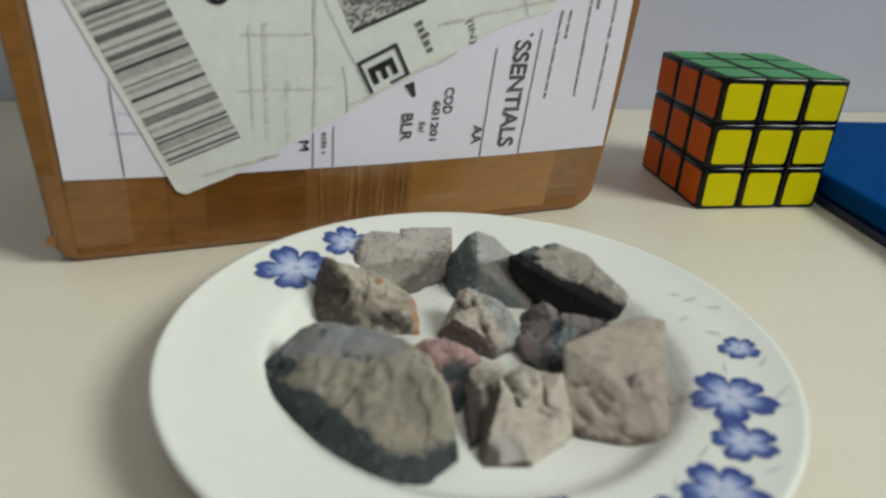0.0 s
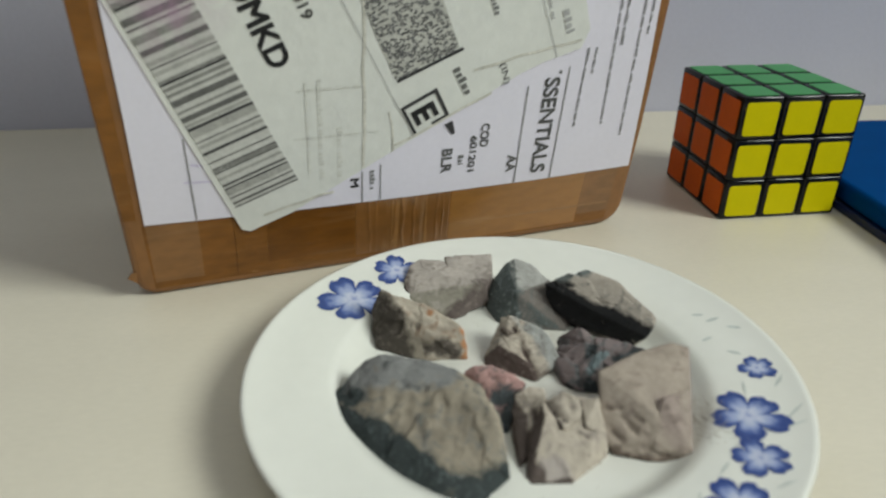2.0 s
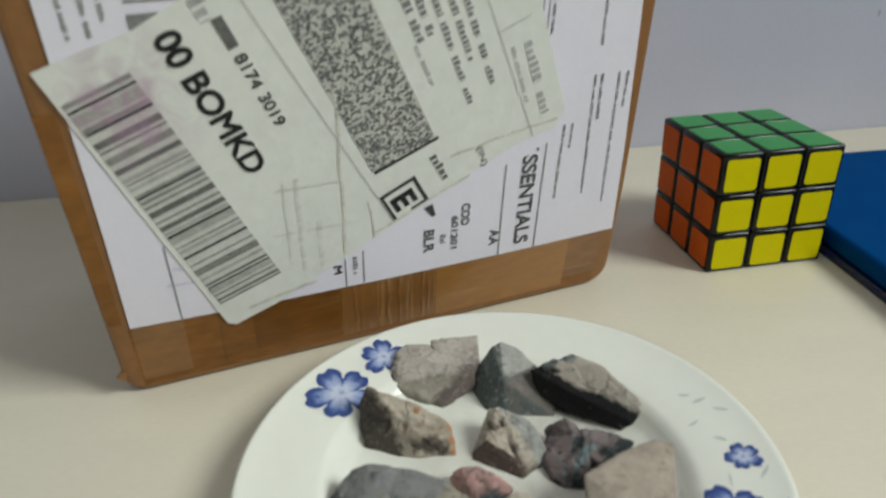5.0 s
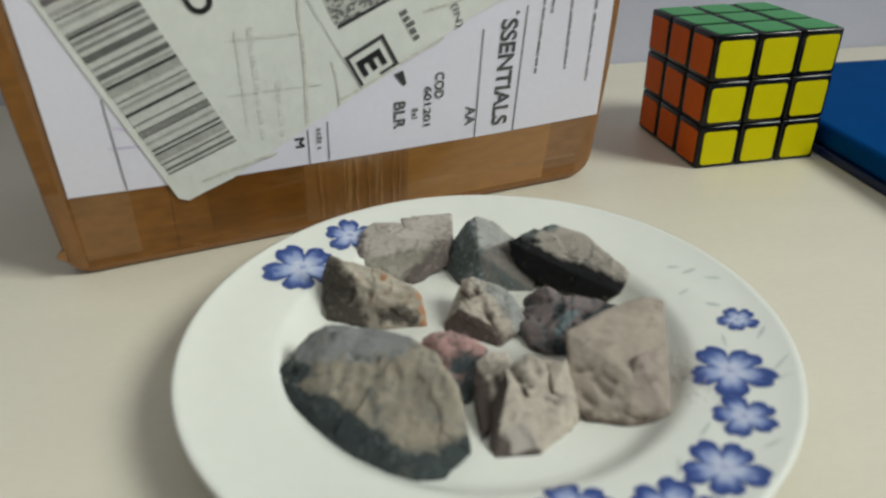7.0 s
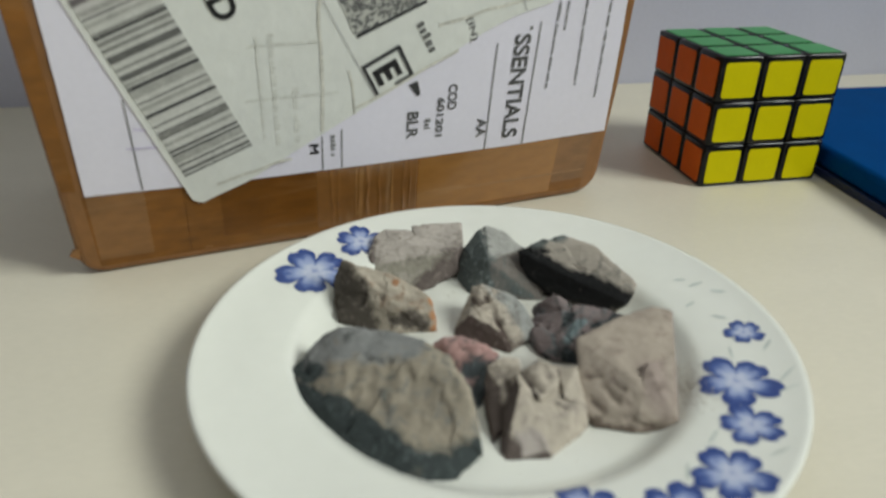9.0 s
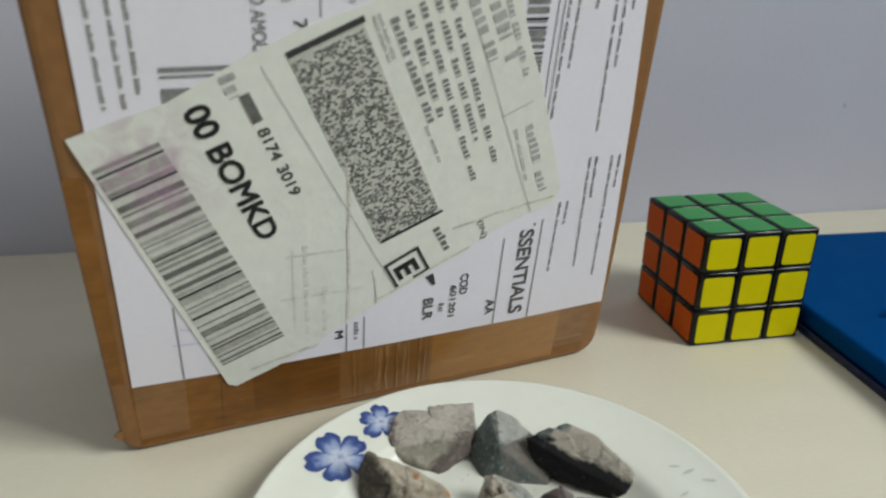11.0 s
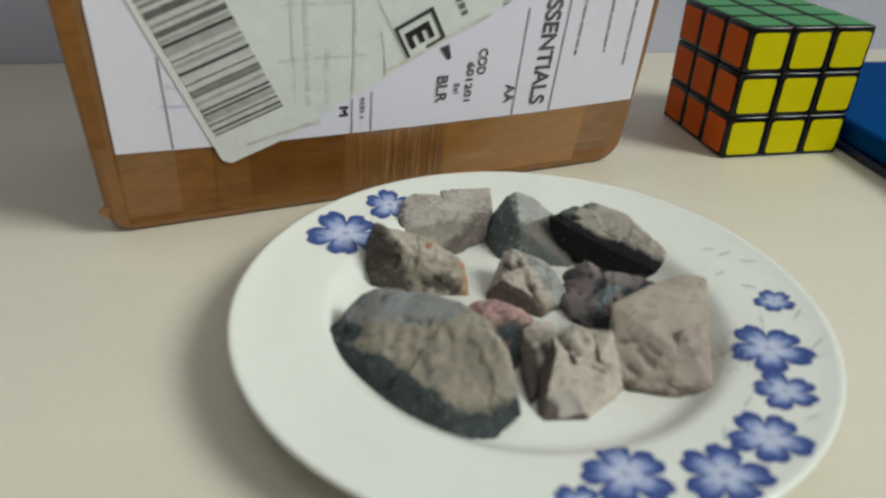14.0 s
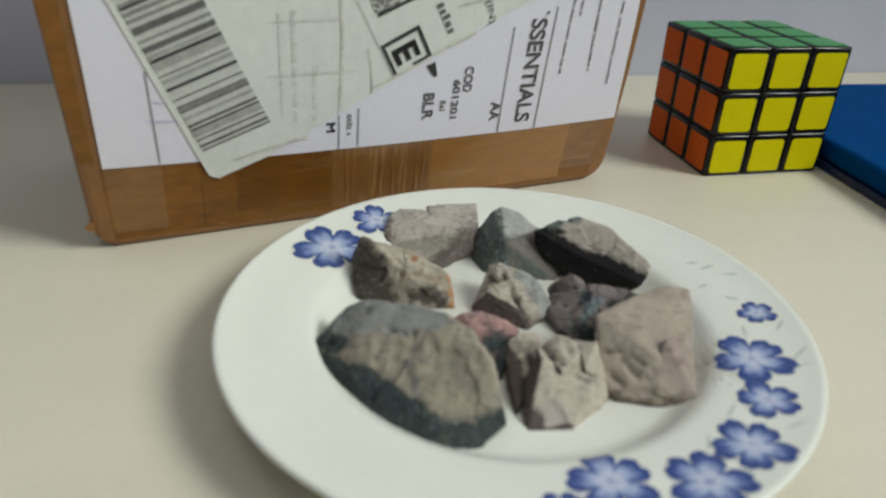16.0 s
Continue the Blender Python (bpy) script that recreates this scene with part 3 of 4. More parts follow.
# ---- plate ----
PLATE_X, PLATE_Y, PLATE_R = -0.1215, -0.1083, 0.0783
plate = thing("plate", "round white glazed plate with blue flowers painted on its rim", "plate", m=pose(PLATE_X, PLATE_Y, 0))
TOP = [(0, 5.0), (20, 5.0), (38, 5.05), (46, 5.3), (49, 6.2), (51.4, 8.2), (53.4, 10.1), (55.8, 10.9), (65, 11.9), (72, 13.0), (76.5, 14.0)]
LIP = [(77.6, 14.35), (78.3, 14.1), (78.5, 13.4), (78.0, 12.7), (76.0, 12.0)]
UNDER = [(66, 9.6), (57, 7.4), (52, 4.6), (47.5, 2.4), (46.5, 0.4), (45.5, 0.0), (44.5, 0.4), (43.5, 2.2), (20, 2.4), (0, 2.4)]


def rim_height(r):
    """Height of the plate's upper side, in metres, at r metres from its middle."""
    return float(np.interp(r * 1000, [a for a, _ in TOP], [b for _, b in TOP])) / 1000


def lathe_bm(profile, steps=144):
    bm = bmesh.new()
    rings = []
    for r, z in profile:
        if r == 0:
            rings.append([bm.verts.new((0, 0, z / 1000))])
        else:
            rings.append([bm.verts.new((r / 1000 * math.cos(2 * math.pi * k / steps), r / 1000 * math.sin(2 * math.pi * k / steps), z / 1000)) for k in range(steps)])
    for a, b in zip(rings, rings[1:]):
        for k in range(steps):
            n = (k + 1) % steps
            quad = (a[0], b[k], b[n]) if len(a) == 1 else (a[k], b[0], a[n]) if len(b) == 1 else (a[k], b[k], b[n], a[n])
            bm.faces.new(quad)
    bmesh.ops.recalc_face_normals(bm, faces=bm.faces)
    return bm




def dust_shaded(mat):
    """A thin uneven film of clay dust in the hollow of the plate, made stronger to paint in the shade between the
    stones.
    """
    nt, bsdf = nodes_of(mat)
    base = bsdf.inputs["Base Color"].links[0].from_socket
    coord, dist, noi, fall, sharp, mul, mix = (nt.nodes.new(k) for k in ("ShaderNodeTexCoord", "ShaderNodeVectorMath", "ShaderNodeTexNoise", "ShaderNodeMapRange", "ShaderNodeMapRange", "ShaderNodeMath", "ShaderNodeMix"))
    dist.operation = "DISTANCE"
    dist.inputs[1].default_value = (0.010, 0.002, 0.006)
    nt.links.new(coord.outputs["Object"], dist.inputs[0])
    noi.inputs["Scale"].default_value, noi.inputs["Detail"].default_value = 70, 6
    nt.links.new(coord.outputs["Object"], noi.inputs["Vector"])
    fall.inputs["From Min"].default_value, fall.inputs["From Max"].default_value = 0.020, 0.044
    fall.inputs["To Min"].default_value, fall.inputs["To Max"].default_value = 0.62, 0.0
    nt.links.new(dist.outputs["Value"], fall.inputs["Value"])
    sharp.inputs["From Min"].default_value, sharp.inputs["From Max"].default_value = 0.25, 0.65
    nt.links.new(noi.outputs["Fac"], sharp.inputs["Value"])
    mul.operation = "MULTIPLY"
    nt.links.new(fall.outputs["Result"], mul.inputs[0])
    nt.links.new(sharp.outputs["Result"], mul.inputs[1])
    mix.data_type = "RGBA"
    nt.links.new(mul.outputs[0], mix.inputs["Factor"])
    nt.links.new(base, mix.inputs["A"])
    # colour of the dust and of the painted shade in the gaps
    mix.inputs["B"].default_value = (0.40, 0.365, 0.315, 1)
    nt.links.new(mix.outputs["Result"], bsdf.inputs["Base Color"])


dust_shaded(M_PLATE)
part("dish", lathe_bm(TOP + LIP + UNDER), M_PLATE, plate, smooth=True)


def flower_material():
    """Blue glaze: dark along the outline, pale in the petals, with a small dark heart and veins."""
    mat = material("blue_flower_glaze", (0.05, 0.08, 0.35), 0.2, spread=0.05)
    nt, bsdf = nodes_of(mat)
    at = nt.nodes.new("ShaderNodeAttribute")
    at.attribute_name = "edge"
    coord = nt.nodes.new("ShaderNodeTexCoord")
    noi = nt.nodes.new("ShaderNodeTexNoise")
    noi.inputs["Scale"].default_value, noi.inputs["Detail"].default_value = 500, 4
    nt.links.new(coord.outputs["Object"], noi.inputs["Vector"])
    add = nt.nodes.new("ShaderNodeMath")
    add.operation, add.inputs[1].default_value = "MULTIPLY_ADD", 0.45
    nt.links.new(noi.outputs["Fac"], add.inputs[0])
    nt.links.new(at.outputs["Fac"], add.inputs[2])
    ramp = nt.nodes.new("ShaderNodeValToRGB")
    nt.links.new(add.outputs[0], ramp.inputs["Fac"])
    el = ramp.color_ramp.elements
    el[0].position, el[0].color = 0.14, (0.20, 0.24, 0.45, 1)
    el[1].position, el[1].color = 1.0, (0.028, 0.058, 0.22, 1)
    for p, c in ((0.28, (0.30, 0.34, 0.55, 1)), (0.40, (0.53, 0.56, 0.67, 1)), (0.70, (0.27, 0.33, 0.54, 1)), (0.88, (0.065, 0.11, 0.31, 1))):
        e = el.new(p)
        e.color = c
    nt.links.new(ramp.outputs["Color"], bsdf.inputs["Base Color"])
    return mat


M_FLOWER = flower_material()
M_SPRIG = material("faded_grey_green_glaze", (0.53, 0.565, 0.53), 0.25, spread=0.1, scale=400)


def on_rim(px, py, lift=0.00012):
    return Vector((px, py, rim_height(math.hypot(px, py)) + lift))


def flower(r, angle, size, turn):
    """A five-petalled painted flower, lying on the curved rim. r and size in millimetres."""
    cx, cy = r / 1000 * math.cos(radians(angle)), r / 1000 * math.sin(radians(angle))
    bm = bmesh.new()
    layer = bm.verts.layers.float.new("edge")
    steps, rings = 90, 9
    grid = []
    for i in range(rings + 1):
        row = []
        for k in range(steps):
            w = 2 * math.pi * k / steps
            lobe = abs(math.cos(2.5 * w))
            notch = 0.10 * math.exp(-((1 - lobe) ** 2) / 0.0012)
            reach = size / 1000 * (0.50 + 0.52 * lobe ** 0.42 - notch) * (1 + 0.06 * math.sin(3 * w + r))
            d = reach * i / rings
            v = bm.verts.new(on_rim(cx + d * math.cos(w + radians(turn)), cy + d * math.sin(w + radians(turn))))
            v[layer] = i / rings * (0.72 + 0.28 * (1 - 0.35 * lobe)) if i < rings else 1.0
            row.append(v)
        grid.append(row)
    for a, b in zip(grid, grid[1:]):
        for k in range(steps):
            bm.faces.new((a[k], b[k], b[(k + 1) % steps], a[(k + 1) % steps]))
    return part("painted_flower", bm, M_FLOWER, plate, "blue painted flower", smooth=True)


for r, angle, size, turn in ((68.4, -9.6, 5.3, 20), (62.3, -28.1, 10.0, 172), (66.3, -42.1, 7.2, 10), (68.2, -57.4, 8.6, 30), (69.0, -71.3, 9.2, 60), (61.2, -87.0, 9.4, 20), (68.5, -97.5, 6.0, 50),
                             (63.2, 137.4, 12.1, 190), (66.8, 117.1, 8.7, 160)):
    flower(r, angle, size, turn)


def leaf(r, angle, length, wide, turn):
    cx, cy = r / 1000 * math.cos(radians(angle)), r / 1000 * math.sin(radians(angle))
    bm, c, s = bmesh.new(), math.cos(radians(turn)), math.sin(radians(turn))
    left, right = [], []
    for i in range(9):
        a, b = length * (i / 8 - 0.5) / 1000, 0.7 * wide * math.sin(math.pi * (0.04 + 0.92 * i / 8)) / 2000
        left.append(bm.verts.new(on_rim(cx + a * c - b * s, cy + a * s + b * c, 0.0001)))
        right.append(bm.verts.new(on_rim(cx + a * c + b * s, cy + a * s - b * c, 0.0001)))
    for i in range(8):
        bm.faces.new((right[i], right[i + 1], left[i + 1], left[i]))
    return part("painted_leaf", bm, M_SPRIG, plate, "faded grey-green painted leaf")


for r, angle, length, wide, turn in ((68.3, 11.8, 5, 2.0, 10), (71.5, 6.7, 4.5, 2.2, -30), (65.2, -2.6, 4.5, 2.0, -40), (61.0, 5.0, 4, 1.6, 20), (66, 15.5, 4, 1.6, -20), (73.5, -25.0, 9, 1.1, 30), (72.5, -29.5, 9, 1.0, 5), (60.3, -49.4, 6, 1.2, 40),
                                     (62.5, -17.0, 6, 1.0, 70), (72.0, -15.0, 6, 1.4, 40), (73.5, -47.5, 6, 1.0, 10), (61.5, -62.5, 6, 1.0, 60)):
    leaf(r, angle, length, wide, turn)

# ---- broken clay stones on the plate ----
def stone_material(name, base, crust_shade, tint, rough=0.85, fleck=0.7):
    """Dry clay: a pale broken face, with a dark skin and a second tone where the stone has them; the skin colour also
    paints shade into cracks.
    """
    mat = bpy.data.materials.new(name)
    mat.use_nodes = True
    nt, bsdf = nodes_of(mat)
    bsdf.inputs["Roughness"].default_value = rough
    bsdf.inputs["Specular IOR Level"].default_value = 0.25
    coord = nt.nodes.new("ShaderNodeTexCoord")

    def noise_node(scale, detail, distortion=0.0):
        n = nt.nodes.new("ShaderNodeTexNoise")
        n.inputs["Scale"].default_value, n.inputs["Detail"].default_value, n.inputs["Distortion"].default_value = scale, detail, distortion
        nt.links.new(coord.outputs["Object"], n.inputs["Vector"])
        return n

    def scaled(socket, lo, hi, out_lo, out_hi):
        r = nt.nodes.new("ShaderNodeMapRange")
        r.inputs["From Min"].default_value, r.inputs["From Max"].default_value = lo, hi
        r.inputs["To Min"].default_value, r.inputs["To Max"].default_value = out_lo, out_hi
        nt.links.new(socket, r.inputs["Value"])
        return r.outputs["Result"]

    def mixed(a, b, factor, mode="MIX"):
        m = nt.nodes.new("ShaderNodeMix")
        m.data_type, m.blend_type = "RGBA", mode
        for key, value in (("A", a), ("B", b), ("Factor", factor)):
            if isinstance(value, (tuple, float)):
                m.inputs[key].default_value = (*value, 1) if isinstance(value, tuple) else value
            else:
                nt.links.new(value, m.inputs[key])
        return m.outputs["Result"]

    blotch, grain, speck = noise_node(110, 5, 0.6), noise_node(480, 4), noise_node(1600, 2)
    ragged = noise_node(260, 5, 0.8)
    colour = mixed(base, tuple(c * 0.66 for c in base), scaled(blotch.outputs["Fac"], 0.42, 0.72, 0, 0.6))

    def masked(attr, edge_noise):
        at = nt.nodes.new("ShaderNodeAttribute")
        at.attribute_name = attr
        add = nt.nodes.new("ShaderNodeMath")
        add.operation = "MULTIPLY_ADD"
        add.inputs[1].default_value = 2.1
        nt.links.new(edge_noise.outputs["Fac"], add.inputs[0])
        nt.links.new(at.outputs["Fac"], add.inputs[2])
        return scaled(add.outputs[0], 1.1, 1.78, 0, 1)

    colour = mixed(colour, tuple(min(0.7, c * 1.16 + 0.01) for c in base), masked("pale", ragged))
    colour = mixed(colour, tint, masked("tint", ragged))
    skin = mixed(crust_shade, tuple(min(1.0, c * 2.6 + 0.03) for c in crust_shade), scaled(noise_node(420, 5, 1.2).outputs["Fac"], 0.55, 0.72, 0, fleck))
    colour = mixed(colour, skin, masked("crust_shade", ragged))
    colour = mixed(colour, scaled(grain.outputs["Fac"], 0.3, 0.7, 0.9, 1.06), 1.0, "MULTIPLY")
    colour = mixed(colour, (0.10, 0.085, 0.075), scaled(speck.outputs["Fac"], 0.70, 0.80, 0, 0.4))
    nt.links.new(colour, bsdf.inputs["Base Color"])
    bp = nt.nodes.new("ShaderNodeBump")
    bp.inputs["Strength"].default_value, bp.inputs["Distance"].default_value = 0.30, 0.0005
    nt.links.new(grain.outputs["Fac"], bp.inputs["Height"])
    nt.links.new(bp.outputs["Normal"], bsdf.inputs["Normal"])
    return mat


def spot(co, where):
    """How far co (millimetres) lies inside a soft round area x, y, z, radius."""
    return max(0.0, 1 - (co - Vector(where[:3])).length / where[3]) * 1.6


def along(co, radius, strength, points):
    """How far co lies inside a soft stroke drawn through points (millimetres)."""
    best = 0.0
    line = [Vector(p) for p in points]
    for p, q in zip(line, line[1:]):
        side = q - p
        k = min(1.0, max(0.0, (co - p).dot(side) / max(side.length_squared, 1e-9)))
        best = max(best, 1 - (co - p - side * k).length / radius)
    return max(0.0, best) * strength


def stone(label, hulls, mat, crust_shade=(), tint=(), spots=(), tint_spots=(), dark_side=(), ragged=0.3, rough=0.8, seed=0, cracks=0.5, grow=0.4, strokes=(), grooves=()):
    """A broken stone: the hulls of a few corners each (millimetres from the plate's middle), roughened, in one mesh.
    crust, tint: directions (x, y, z, limit) in which its sides are dark or toned.
    dark_side: three corners of a break, on one side of which the stone is dark.
    strokes: stains, and shade painted into the grooves (layer, radius, strength, points); grooves: cracks, or ridges
    where the depth is negative (width, depth, points)."""
    if not isinstance(hulls[0], list):
        hulls = [hulls]
    mid = sum((Vector(c) for c in hulls[0]), Vector()) / len(hulls[0])
    low = min(c[2] for corners in hulls for c in corners)
    whole = bmesh.new()
    for name in ("crust_shade", "tint", "pale"):
        whole.verts.layers.float.new(name)
    for turn, corners in enumerate(hulls):
        bm = bmesh.new()
        for c in corners:
            bm.verts.new(Vector(c) - mid)
        bmesh.ops.convex_hull(bm, input=bm.verts)
        bmesh.ops.delete(bm, geom=[v for v in bm.verts if not v.link_faces], context="VERTS")
        bmesh.ops.triangulate(bm, faces=bm.faces)
        for _ in range(7):
            long = [e for e in bm.edges if e.calc_length() > 0.7]
            if not long or len(bm.faces) > 26000:
                break
            bmesh.ops.subdivide_edges(bm, edges=long, cuts=1)
            bmesh.ops.triangulate(bm, faces=[f for f in bm.faces if len(f.verts) > 3])
        bm.normal_update()
        dark, tone, light = (bm.verts.layers.float.new(one) for one in ("crust_shade", "tint", "pale"))
        layers = {"crust_shade": dark, "tint": tone, "pale": light}
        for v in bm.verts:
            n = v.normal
            for layer, dirs, near in ((dark, crust_shade, spots), (tone, tint, tint_spots)):
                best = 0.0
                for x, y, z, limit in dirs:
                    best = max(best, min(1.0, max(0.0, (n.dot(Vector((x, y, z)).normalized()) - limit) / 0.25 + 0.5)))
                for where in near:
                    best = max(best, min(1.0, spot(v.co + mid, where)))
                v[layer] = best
            if dark_side:
                p, q, r = (Vector(c) for c in dark_side)
                v[dark] = max(v[dark], min(1.0, max(0.0, (v.co + mid - p).dot((q - p).cross(r - p).normalized()) / 2.5 + 0.5 + noise.noise((v.co + mid) * 0.22) * ragged)))
            for name, radius, strength, points in strokes:
                v[layers[name]] = max(v[layers[name]], min(1.0, along(v.co + mid, radius, strength, points)))
        bmesh.ops.smooth_vert(bm, verts=bm.verts, factor=0.3, use_axis_x=True, use_axis_y=True, use_axis_z=True)
        bm.normal_update()
        shift = Vector((seed * 7.31 + turn * 3.3, seed * 3.7, seed * 1.9 - turn * 5.1))
        moves = []
        for v in bm.verts:
            p = v.co + shift
            d = grow + noise.fractal(p * 0.12, 1.0, 2.0, 2) * 0.25 * rough + noise.fractal(p * 0.6, 0.8, 2.1, 4) * 0.11 * rough
            for size, amount in ((0.13, 1.2), (0.30, 0.4)):
                q = p * size + noise.noise_vector(p * 0.25) * 0.18
                cell = noise.voronoi(q)[1][0]
                lean = noise.noise_vector(cell * 3.1)
                d += amount * rough * (0.9 * noise.noise(cell * 2.3) + 0.9 * (q - cell).dot(lean))
            crack = 1 - min(1.0, abs(noise.noise(p * 0.13 + Vector((31, 7, 3)))) * 20)
            d -= cracks * 1.2 * crack * crack
            for wide, deep, points in grooves:
                near = along(v.co + mid, wide * 2, 1.0, points)
                d -= 0.62 * deep * (0.75 + 0.6 * noise.noise(p * 0.5)) * near * near * (3 - 2 * near)
            moves.append(d)
        for v, d in zip(bm.verts, moves):
            v.co += v.normal * d
            v.co.z = max(v.co.z, low - mid.z)
        bmesh.ops.scale(bm, vec=(0.001,) * 3, verts=bm.verts)
        me = bpy.data.meshes.new("stone_piece")
        bm.to_mesh(me)
        bm.free()
        whole.from_mesh(me)
        bpy.data.meshes.remove(me)
    ob = part("stone", whole, mat, m=pose(PLATE_X + mid.x / 1000, PLATE_Y + mid.y / 1000, mid.z / 1000), smooth=True)
    return tagged(ob, label, "stone", "stones on the plate")


CLAY_PALE = (0.44, 0.385, 0.32)
SKIN = (0.035, 0.043, 0.043)
M_S1 = stone_material("dark_skinned_clay", (0.268, 0.232, 0.18), SKIN, (0.225, 0.225, 0.22))
M_S2 = stone_material("brown_sided_clay", (0.40, 0.35, 0.285), (0.085, 0.072, 0.06), (0.40, 0.20, 0.10))
# its darker tones hold the shade of the lower front
M_S3 = stone_material("grey_clay", (0.46, 0.41, 0.37), (0.13, 0.105, 0.095), (0.28, 0.26, 0.215), fleck=0.25)
M_S4 = stone_material("green_grey_clay", (0.39, 0.385, 0.36), (0.10, 0.115, 0.113), (0.17, 0.15, 0.135))
M_S5 = stone_material("buff_clay", CLAY_PALE, (0.085, 0.062, 0.054), (0.31, 0.315, 0.30), fleck=0.2)
M_S6 = stone_material("pink_topped_clay", (0.52, 0.32, 0.295), (0.06, 0.07, 0.075), (0.18, 0.16, 0.15))
M_S7 = stone_material("crumbled_buff_clay", CLAY_PALE, (0.085, 0.066, 0.058), (0.39, 0.345, 0.315), fleck=0.2)
M_S8 = stone_material("smooth_buff_clay", (0.385, 0.325, 0.27), (0.13, 0.10, 0.08), (0.33, 0.265, 0.235))
M_S9 = stone_material("black_sided_clay", (0.40, 0.355, 0.305), (0.014, 0.014, 0.015), (0.13, 0.145, 0.14), fleck=0.15)
M_S10 = stone_material("purple_brown_clay", (0.175, 0.14, 0.137), (0.025, 0.03, 0.032), (0.18, 0.225, 0.235))

# the weak dark strokes that follow grooves paint their shade; the skin is real
stone("large clay stone with a dark green-black skin along one side", [(-44.5, 3.5, 15), (-39, 1.5, 18), (-27, -4.5, 19), (-21, -9.5, 19), (-15.5, -15, 18), (-12, -25, 15), (-53, -3, 10), (-56, -9, 7.5), (-54.8, -2, 7), (-54.2, -14.6, 6), (-48, -24, 5.7),
      (-37.3, -36.5, 5.5), (-25.3, -43.8, 5.5), (-18, -42, 5.5), (-12, -37.5, 6), (-45, -20, 11), (-31, -32, 10.5), (-12.5, -33, 9), (-40, 6, 6), (-24, -1, 6), (-13, -12, 6), (-48, 3, 6)],
      M_S1, dark_side=((-52, -7.5, 10), (-53, -7.5, 4), (-23.5, -41, 9)), spots=((-53, -5, 8, 6), (-49, -8, 12, 5)),
      ragged=0.9, tint_spots=((-47, -1, 13, 11), (-40, -2, 17, 11), (-32, -5, 18, 10), (-25, -9.5, 18.5, 7)), seed=1, rough=0.7, cracks=0.05,
      strokes=(("crust_shade", 5.2, 1.6, ((-46.9, -19.3, 10), (-42.2, -25.7, 8.2), (-36.4, -32.1, 7.6), (-30.6, -36.5, 7.4), (-24.7, -39.4, 7), (-18, -39.5, 6.5), (-12.2, -37.2, 6))),
               ("crust_shade", 1.6, 0.6, ((-28.8, -15.2, 16.3), (-30.8, -21.1, 14.5), (-32, -24, 13.4))), ("crust_shade", 1.2, 0.5, ((-36.8, -12.7, 15.4), (-38.3, -17.5, 13.5))), ("crust_shade", 2.0, 0.7, ((-15, -35.6, 9.8), (-14.2, -36, 9.6))),
               ("crust_shade", 1.8, 0.5, ((-14.7, -23, 15.9), (-15.9, -27, 14.9))), ("pale", 2.2, 1.2, ((-18.5, -14.5, 18), (-13.5, -21, 16.5), (-11.4, -28.1, 12.7), (-11.4, -32.9, 9.9))),
               ("pale", 2.0, 0.9, ((-36, -15, 15), (-36.6, -20, 12.8))), ("pale", 2.0, 0.8, ((-26, -18, 15.8), (-28, -24, 13.6)))),
      grooves=((1.1, 0.8, ((-36.8, -12.7, 15.4), (-38.3, -17.5, 13.5), (-39.2, -21, 11.7))), (0.9, 0.6, ((-33.7, -14, 15.5), (-34.6, -19.1, 13.4))), (1.5, 1.1, ((-28.8, -15.2, 16.3), (-30.8, -21.1, 14.5), (-32.7, -26.5, 12.4))),
               (1.0, 0.6, ((-24.4, -17.3, 16.1), (-26.4, -23.2, 14))), (1.4, 0.8, ((-20.6, -17.9, 16.9), (-22.5, -24.1, 14.2), (-24.3, -29.8, 12.4))), (1.3, 0.7, ((-14.7, -23, 15.9), (-15.9, -27, 14.9))),
               (2.2, -0.9, ((-43, -9, 14.4), (-36, -11.5, 16), (-28, -13.8, 17), (-20, -15.7, 17.8)))))
stone("small clay stone with a dark brown side and an orange edge", [[(-37.5, 34, 19), (-34.5, 29, 20), (-25.5, 24.5, 19.5), (-20.5, 20.5, 17.5), (-14.5, 18.5, 14), (-13.5, 18.5, 12), (-13, 14, 5), (-25, 15, 5), (-29, 16.5, 5), (-33.5, 19.5, 5), (-40, 22.5, 6), (-41, 30.5, 8), (-40.5, 36.5, 11), (-32, 23.5, 18), (-28.5, 20.5, 13), (-23.5, 17, 13), (-36, 32.5, 5), (-26, 24, 5), (-16.5, 19, 5), (-38.5, 34.5, 5), (-28.5, 21, 5)]],
      M_S2, dark_side=((-37.5, 34, 19), (-29, 16.5, 5), (-32, 23.5, 18)), spots=((-20.5, 15, 9, 4.5), (-17, 14.5, 8, 3.5)), tint_spots=((-13.3, 18.5, 12.5, 2.2), (-13, 16.3, 9, 2.4), (-12.8, 14.5, 6, 2.4), (-23.5, 21, 18.3, 1.6)), seed=2, rough=0.6, cracks=0.15,
      strokes=(("crust_shade", 3.0, 1.1, ((-25, 16, 8.6), (-20.9, 15.5, 9.4), (-17, 14.5, 7.6))), ("crust_shade", 1.3, 0.8, ((-27.2, 19.6, 16), (-27.8, 19.2, 14.7))), ("pale", 2.4, 1.2, ((-33, 26, 19.4), (-26, 21.5, 18), (-20, 19, 16)))),
      grooves=((0.9, 0.8, ((-30.4, 23.9, 18.8), (-26.9, 19.8, 16.1), (-27.8, 19.2, 14.7))), (0.8, 0.6, ((-24, 18.5, 14.5), (-18, 17, 13)))))
